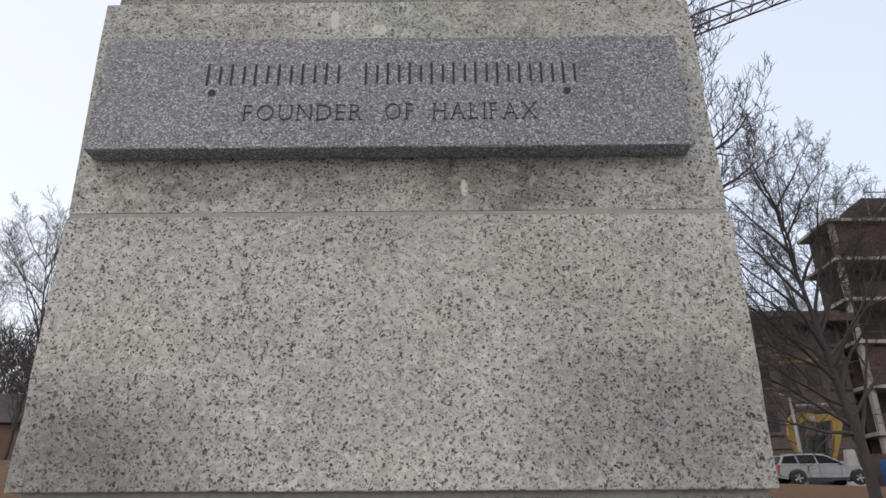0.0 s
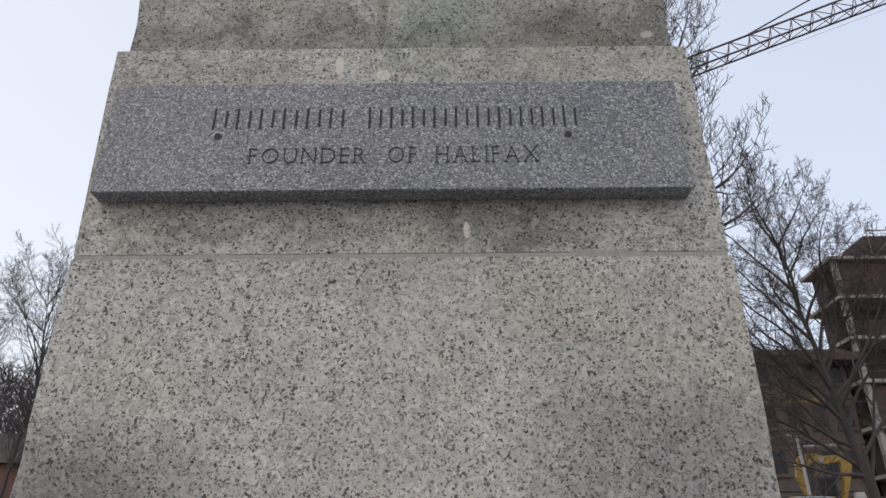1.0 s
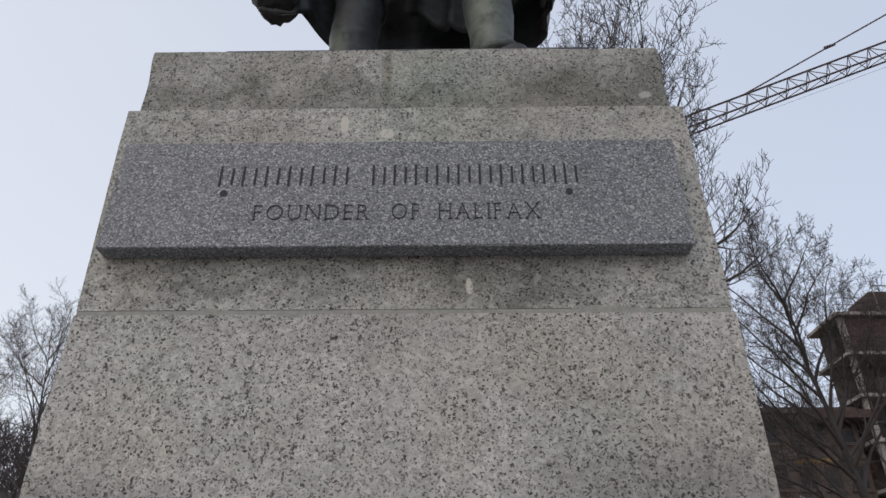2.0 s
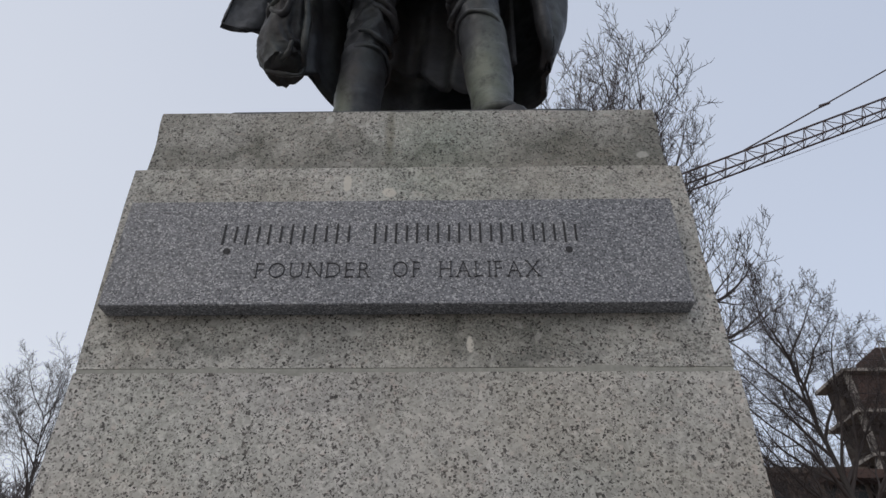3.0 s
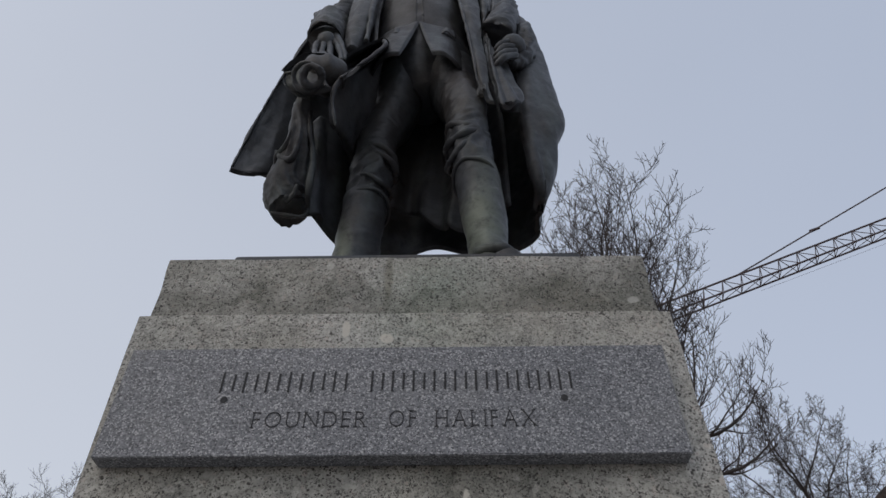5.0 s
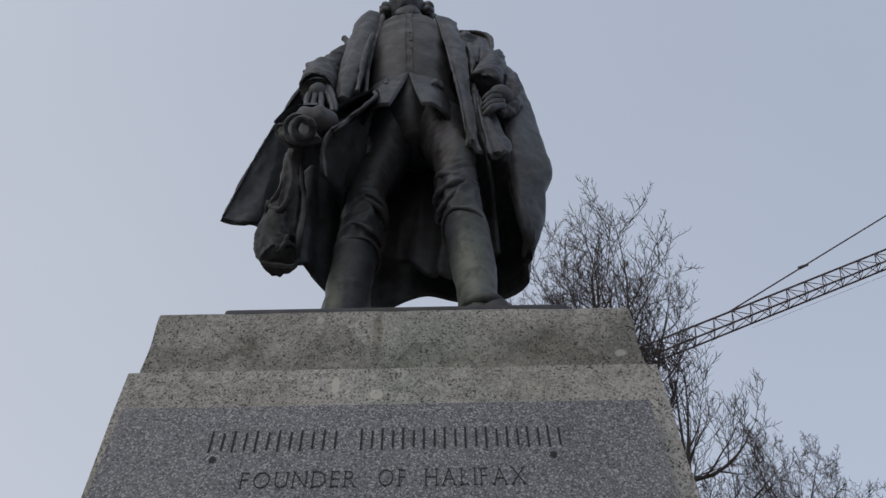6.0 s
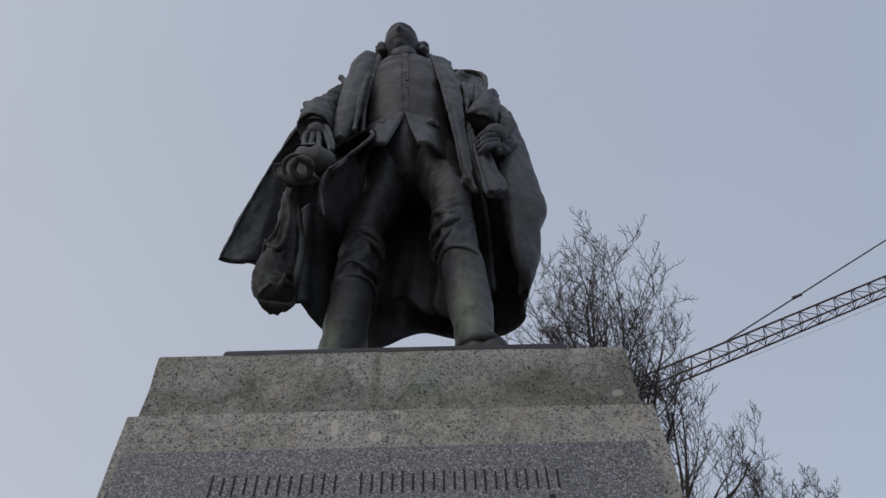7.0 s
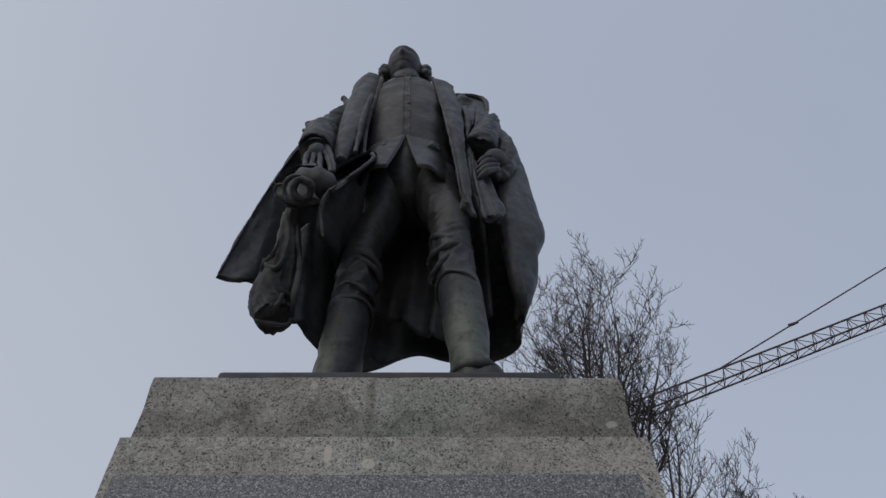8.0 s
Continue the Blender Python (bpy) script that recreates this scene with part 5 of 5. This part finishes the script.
part("beam", box((FX0 - 5.6, -0.5, 10.91), (FX0 - 3.1, -0.3, 11.06), 0.02), YELLOW, frame_b, "yellow steel beam")

# ---- tower crane jib ----
jib = thing("tower_crane", (0, 0, 0), "lattice tower crane jib in dark painted steel with pendant line", "crane")
J0, J1 = Vector((22.0, 66.0, 54.1)), Vector((75.0, 56.0, 70.8))
along = (J1 - J0).normalized()
across = along.cross(Vector((0, 0, 1))).normalized()
up = across.cross(along).normalized()
HALF, TALL, BAY = 0.85, 2.3, 2.7
length = (J1 - J0).length
bays = int(length / BAY)
bm = bmesh.new()
for s in (-1, 1):
    add_rod(bm, J0 + across * HALF * s, J1 + across * HALF * s, 0.125, 6)
part("lower_chord", bm, STEEL, jib)
part("upper_chord", rod(J0 + up * TALL, J1 + up * TALL, 0.135, 6), STEEL, jib)
bm = bmesh.new()
for i in range(bays):
    p = J0 + along * BAY * i
    q = p + along * BAY / 2 + up * TALL
    r = p + along * BAY
    for s in (-1, 1):
        add_rod(bm, p + across * HALF * s, q, 0.058, 5)
        add_rod(bm, q, r + across * HALF * s, 0.058, 5)
    add_rod(bm, p - across * HALF, p + across * HALF, 0.05, 5)
    add_rod(bm, p - across * HALF, r + across * HALF, 0.05, 5)
part("lattice", bm, STEEL, jib)
tie = J0 + along * length * 0.30 + up * TALL
part("pendant_line", rod(tie, J1 + up * 9.5, 0.10, 6), STEEL, jib)
knot = tie.lerp(J1 + up * 9.5, 0.335)
part("shackle", rod(knot - along * 0.7, knot + along * 0.7, 0.24, 8, 0.17), STEEL, jib, "dark pin joint in the pendant line")
part("trolley_rope", rod(J0 + along * 18 - up * 1.2, J1 - up * 1.6, 0.02, 4), STEEL, jib)
part("mast", box((J1.x - 1, J1.y - 1, 0), (J1.x + 1, J1.y + 1, J1.z), 0.05), STEEL, jib)

# ---- street: car, lamp post, excavator ----


def estate_car(x, y):
    z = ground_z(x, y) + 0.03
    car = thing("estate_car", (x, y, z), "silver estate car parked at the kerb", "car")
    # side view, nose to +x
    low = [(-2.2, 0.34), (-2.23, 0.62), (-2.16, 0.92), (-1.2, 0.95), (0.3, 0.93), (0.95, 0.90), (1.75, 0.80), (2.12, 0.66), (2.2, 0.45), (2.12, 0.26), (1.75, 0.22), (1.65, 0.50), (1.42, 0.64), (1.18, 0.60), (0.98, 0.22), (-0.98, 0.22), (-1.1, 0.55), (-1.34, 0.66), (-1.6, 0.58), (-1.76, 0.26)]
    bm = extrude_profile(low, "y", -0.84, 0.84)
    bmesh.ops.bevel(bm, geom=[e for e in bm.edges if abs(e.verts[0].co.y - e.verts[1].co.y) < 1e-4], offset=0.09, segments=4, affect="EDGES")
    part("body", bm, CARPAINT, car, smooth=False)
    green = [(-2.14, 0.92), (-1.86, 1.36), (-1.55, 1.44), (-0.2, 1.46), (0.18, 1.40), (0.98, 0.92)]
    bm = extrude_profile(green, "y", -0.80, 0.80)
    for v in bm.verts:
        v.co.y *= 1.0 - 0.18 * max(0.0, (v.co.z - 0.92) / 0.54)
    bmesh.ops.bevel(bm, geom=[e for e in bm.edges if min(e.verts[0].co.z, e.verts[1].co.z) > 1.3], offset=0.05, segments=2, affect="EDGES")
    part("cabin", bm, CARPAINT, car)
    for outline in ([(-1.98, 0.98), (-1.78, 1.32), (-1.30, 1.36), (-1.22, 0.98)], [(-1.14, 0.98), (-1.22, 1.365), (-0.42, 1.38), (-0.36, 0.98)], [(-0.28, 0.98), (-0.34, 1.38), (0.10, 1.33), (0.76, 0.98)]):
        for s in (-1, 1):
            bm = bmesh.new()
            bm.faces.new([bm.verts.new((a, s * (0.806 - 0.144 * (b - 0.92) / 0.54), b)) for a, b in outline])
            bmesh.ops.solidify(bm, geom=bm.faces[:], thickness=0.008)
            part("side_window", bm, GLASS, car, "dark tinted side window")
    for a, b in (((0.16, 1.38), (0.93, 0.95)), ((-2.12, 0.97), (-1.88, 1.33))):
        bm = bmesh.new()
        vs = []
        for (px, pz), wd in ((a, 0.60 if a[1] > 1.1 else 0.72), (b, 0.72 if b[1] < 1.1 else 0.60)):
            off = 0.012 if px > 0 else -0.012
            vs += [(px + off, -wd, pz + 0.012), (px + off, wd, pz + 0.012)]
        q = [bm.verts.new(v) for v in vs]
        bm.faces.new((q[0], q[1], q[3], q[2]))
        bmesh.ops.solidify(bm, geom=bm.faces[:], thickness=0.006)
        part("windscreen", bm, GLASS, car)
    for wx in (-1.36, 1.40):
        for s in (-1, 1):
            bm = bmesh.new()
            bmesh.ops.create_cone(bm, cap_ends=True, segments=24, radius1=0.295, radius2=0.295, depth=0.2, matrix=Matrix.Translation((wx, s * 0.79, 0.31)) @ Matrix.Rotation(math.pi / 2, 4, "X"))
            bmesh.ops.bevel(bm, geom=[e for e in bm.edges if len(e.link_faces) == 2 and any(len(f.verts) > 4 for f in e.link_faces)], offset=0.03, segments=2, affect="EDGES")
            wheel = part("wheel", bm, RUBBER, car, "black tyre")
            bm = bmesh.new()
            for i in range(5):
                a = 2 * math.pi * i / 5
                add_rod(bm, (wx, s * 0.885, 0.31), (wx + 0.19 * math.cos(a), s * 0.885, 0.31 + 0.19 * math.sin(a)), 0.035, 5, 0.05)
            bmesh.ops.create_circle(bm, cap_ends=True, segments=16, radius=0.07, matrix=Matrix.Translation((wx, s * 0.905, 0.31)) @ Matrix.Rotation(math.pi / 2, 4, "X"))
            part("rim", bm, RIM, wheel, "five-spoke alloy rim")
    for wx in (-1.36, 1.40):
        for s in (-1, 1):
            bm = bmesh.new()
            bmesh.ops.create_circle(bm, cap_ends=True, segments=28, radius=0.350, matrix=Matrix.Translation((wx, s * 0.842, 0.33)) @ Matrix.Rotation(math.pi / 2, 4, "X"))
            bmesh.ops.solidify(bm, geom=bm.faces[:], thickness=0.006)
            part("wheel_arch", bm, BLACK, car)
    for s in (-1, 1):
        part("tail_light", box((-2.22, s * 0.72 - 0.10, 0.66), (-2.06, s * 0.72 + 0.125, 0.92), 0.02), REDLENS, car, "red tail light")
        part("headlight", box((1.92, s * 0.66 - 0.14, 0.58), (2.14, s * 0.66 + 0.15, 0.72), 0.02), GLASS, car)
        part("mirror", box((0.62, s * 0.86 - 0.09, 0.95), (0.78, s * 0.86 + 0.09, 1.08), 0.02), CARPAINT, car)
        part("roof_rail", rod((-1.7, s * 0.58, 1.49), (-0.2, s * 0.58, 1.50), 0.02, 6), BLACK, car)
        part("sill_trim", box((-1.0, s * 0.845 - 0.01, 0.24), (1.0, s * 0.845 + 0.01, 0.34)), BLACK, car)
    for s in (-1, 1):
        for wx in (-1.16, -0.30, 0.66):
            part("door_seam", box((wx - 0.008, s * 0.842 - 0.004, 0.36), (wx + 0.008, s * 0.842 + 0.004, 0.88)), BLACK, car)
        for wx in (-1.02, -0.16):
            part("door_handle", box((wx, s * 0.852 - 0.012, 0.76), (wx + 0.17, s * 0.852 + 0.012, 0.80), 0.006, 1), CARPAINT, car)
        part("side_moulding", box((-0.98, s * 0.848 - 0.010, 0.52), (0.98, s * 0.848 + 0.010, 0.57), 0.005, 1), CARPAINT, car)
    part("number_plate", box((-2.245, -0.16, 0.72), (-2.235, 0.16, 0.84)), WHITE, car)
    return car


estate_car(16.88, 31.2).scale = (0.98, 0.98, 0.93)

lamp = thing("street_lamp", on_ground(17.2, 33.0), "thin pale galvanised street post beside the road", "street lamp")
part("post", rod((0, 0, 0), (0, 0, 4.4), 0.09, 10, 0.07), GREYPAINT, lamp)
part("arm", rod((0, 0, 4.35), (-0.5, -0.1, 4.45), 0.05, 8), GREYPAINT, lamp)

digger = thing("excavator", on_ground(20.6, 39.5), "yellow tracked excavator working beside the unfinished building", "excavator")
for s in (-1, 1):
    part("track", extrude_profile([(-1.7, 0.25), (-1.5, 0.0), (1.5, 0.0), (1.7, 0.25), (1.7, 0.55), (1.5, 0.8), (-1.5, 0.8), (-1.7, 0.55)], "y", s * 1.05 - 0.28, s * 1.05 + 0.28), BLACK, digger)
part("engine_house", box((-1.9, -1.2, 0.95), (1.0, 1.2, 2.1), 0.08), YELLOW, digger)
cab = part("cab", box((0.0, -1.2, 2.1), (1.2, -0.2, 3.0), 0.06), BLACK, digger, "dark glazed cab")
bm = extrude_profile([(-1.15, 1.9), (-1.55, 3.0), (-1.45, 3.70), (-1.0, 4.12), (-0.5, 4.22), (0.5, 4.06), (1.4, 4.10), (1.95, 3.98), (1.9, 3.74), (1.2, 3.72), (0.4, 3.62), (-0.3, 3.72), (-0.9, 3.42), (-1.1, 2.9), (-0.75, 1.9)], "y", -1.72, -1.38)
bmesh.ops.bevel(bm, geom=bm.edges[:], offset=0.03, segments=1, affect="EDGES")
part("boom", bm, YELLOW, digger, "arched yellow boom")
part("stick", extrude_profile([(1.55, 4.25), (2.05, 4.2), (2.2, 3.6), (1.75, 2.6), (1.0, 1.3), (0.85, 1.4), (1.45, 2.7), (1.5, 3.5)], "y", -1.70, -1.42), YELLOW, digger, "yellow dipper arm")
part("ram", rod((-0.6, -1.55, 4.55), (1.7, -1.55, 4.62), 0.08, 8), GREYPAINT, digger, "steel hydraulic ram")
for x0, z0, x1, z1 in ((-0.9, 1.8, -0.25, 3.55), (0.15, 1.9, 0.55, 3.5), (0.9, 1.8, 0.95, 3.6)):
    part("ram", rod((x0, -1.3, z0), (x1, -1.5, z1), 0.07, 8), BLACK, digger, "dark hydraulic ram and hose")
part("marking", box((0.05, -1.735, 3.72), (0.42, -1.715, 3.98)), WHITE, digger, "pale rectangular panel")
part("bucket", extrude_profile([(0.8, 1.6), (1.4, 1.5), (1.5, 0.7), (0.9, 0.4), (0.4, 0.8)], "y", -2.0, -1.1), BLACK, digger)

digger.scale = (0.85, 0.85, 1.06)

drape = thing("covered_stack", on_ground(22.3, 37.8), "pale sheeted stack of building material by the site", "tarpaulin")
bm = bmesh.new()
bmesh.ops.create_cone(bm, cap_ends=True, segments=20, radius1=0.55, radius2=0.28, depth=2.4, matrix=Matrix.Translation((0, 0, 1.2)))
bmesh.ops.subdivide_edges(bm, edges=bm.edges[:], cuts=3)
for v in bm.verts:
    v.co += Vector((1, 1, 0)) * 0.10 * noise.noise(v.co * 2.2)
part("sheet", bm, WHITE, drape)
hoard = thing("site_hoarding", on_ground(19.0, 40.6), "dark timber site hoarding with panels", "fence")
for i in range(12):
    part("panel", box((-4.0 + 1.25 * i, 0, -0.2), (-4.0 + 1.25 * i + 1.22, 0.06, 2.3)), FORMWORK, hoard)
skip = thing("blue_container", on_ground(24.6, 37.6), "small blue steel site container", "container")
part("body", box((0, 0, 0), (2.4, 1.5, 2.0), 0.04), BLUEPAINT, skip)
part("door", box((0.2, -0.03, 0.15), (1.0, 0.0, 1.85), 0.01), BLUEPAINT, skip)
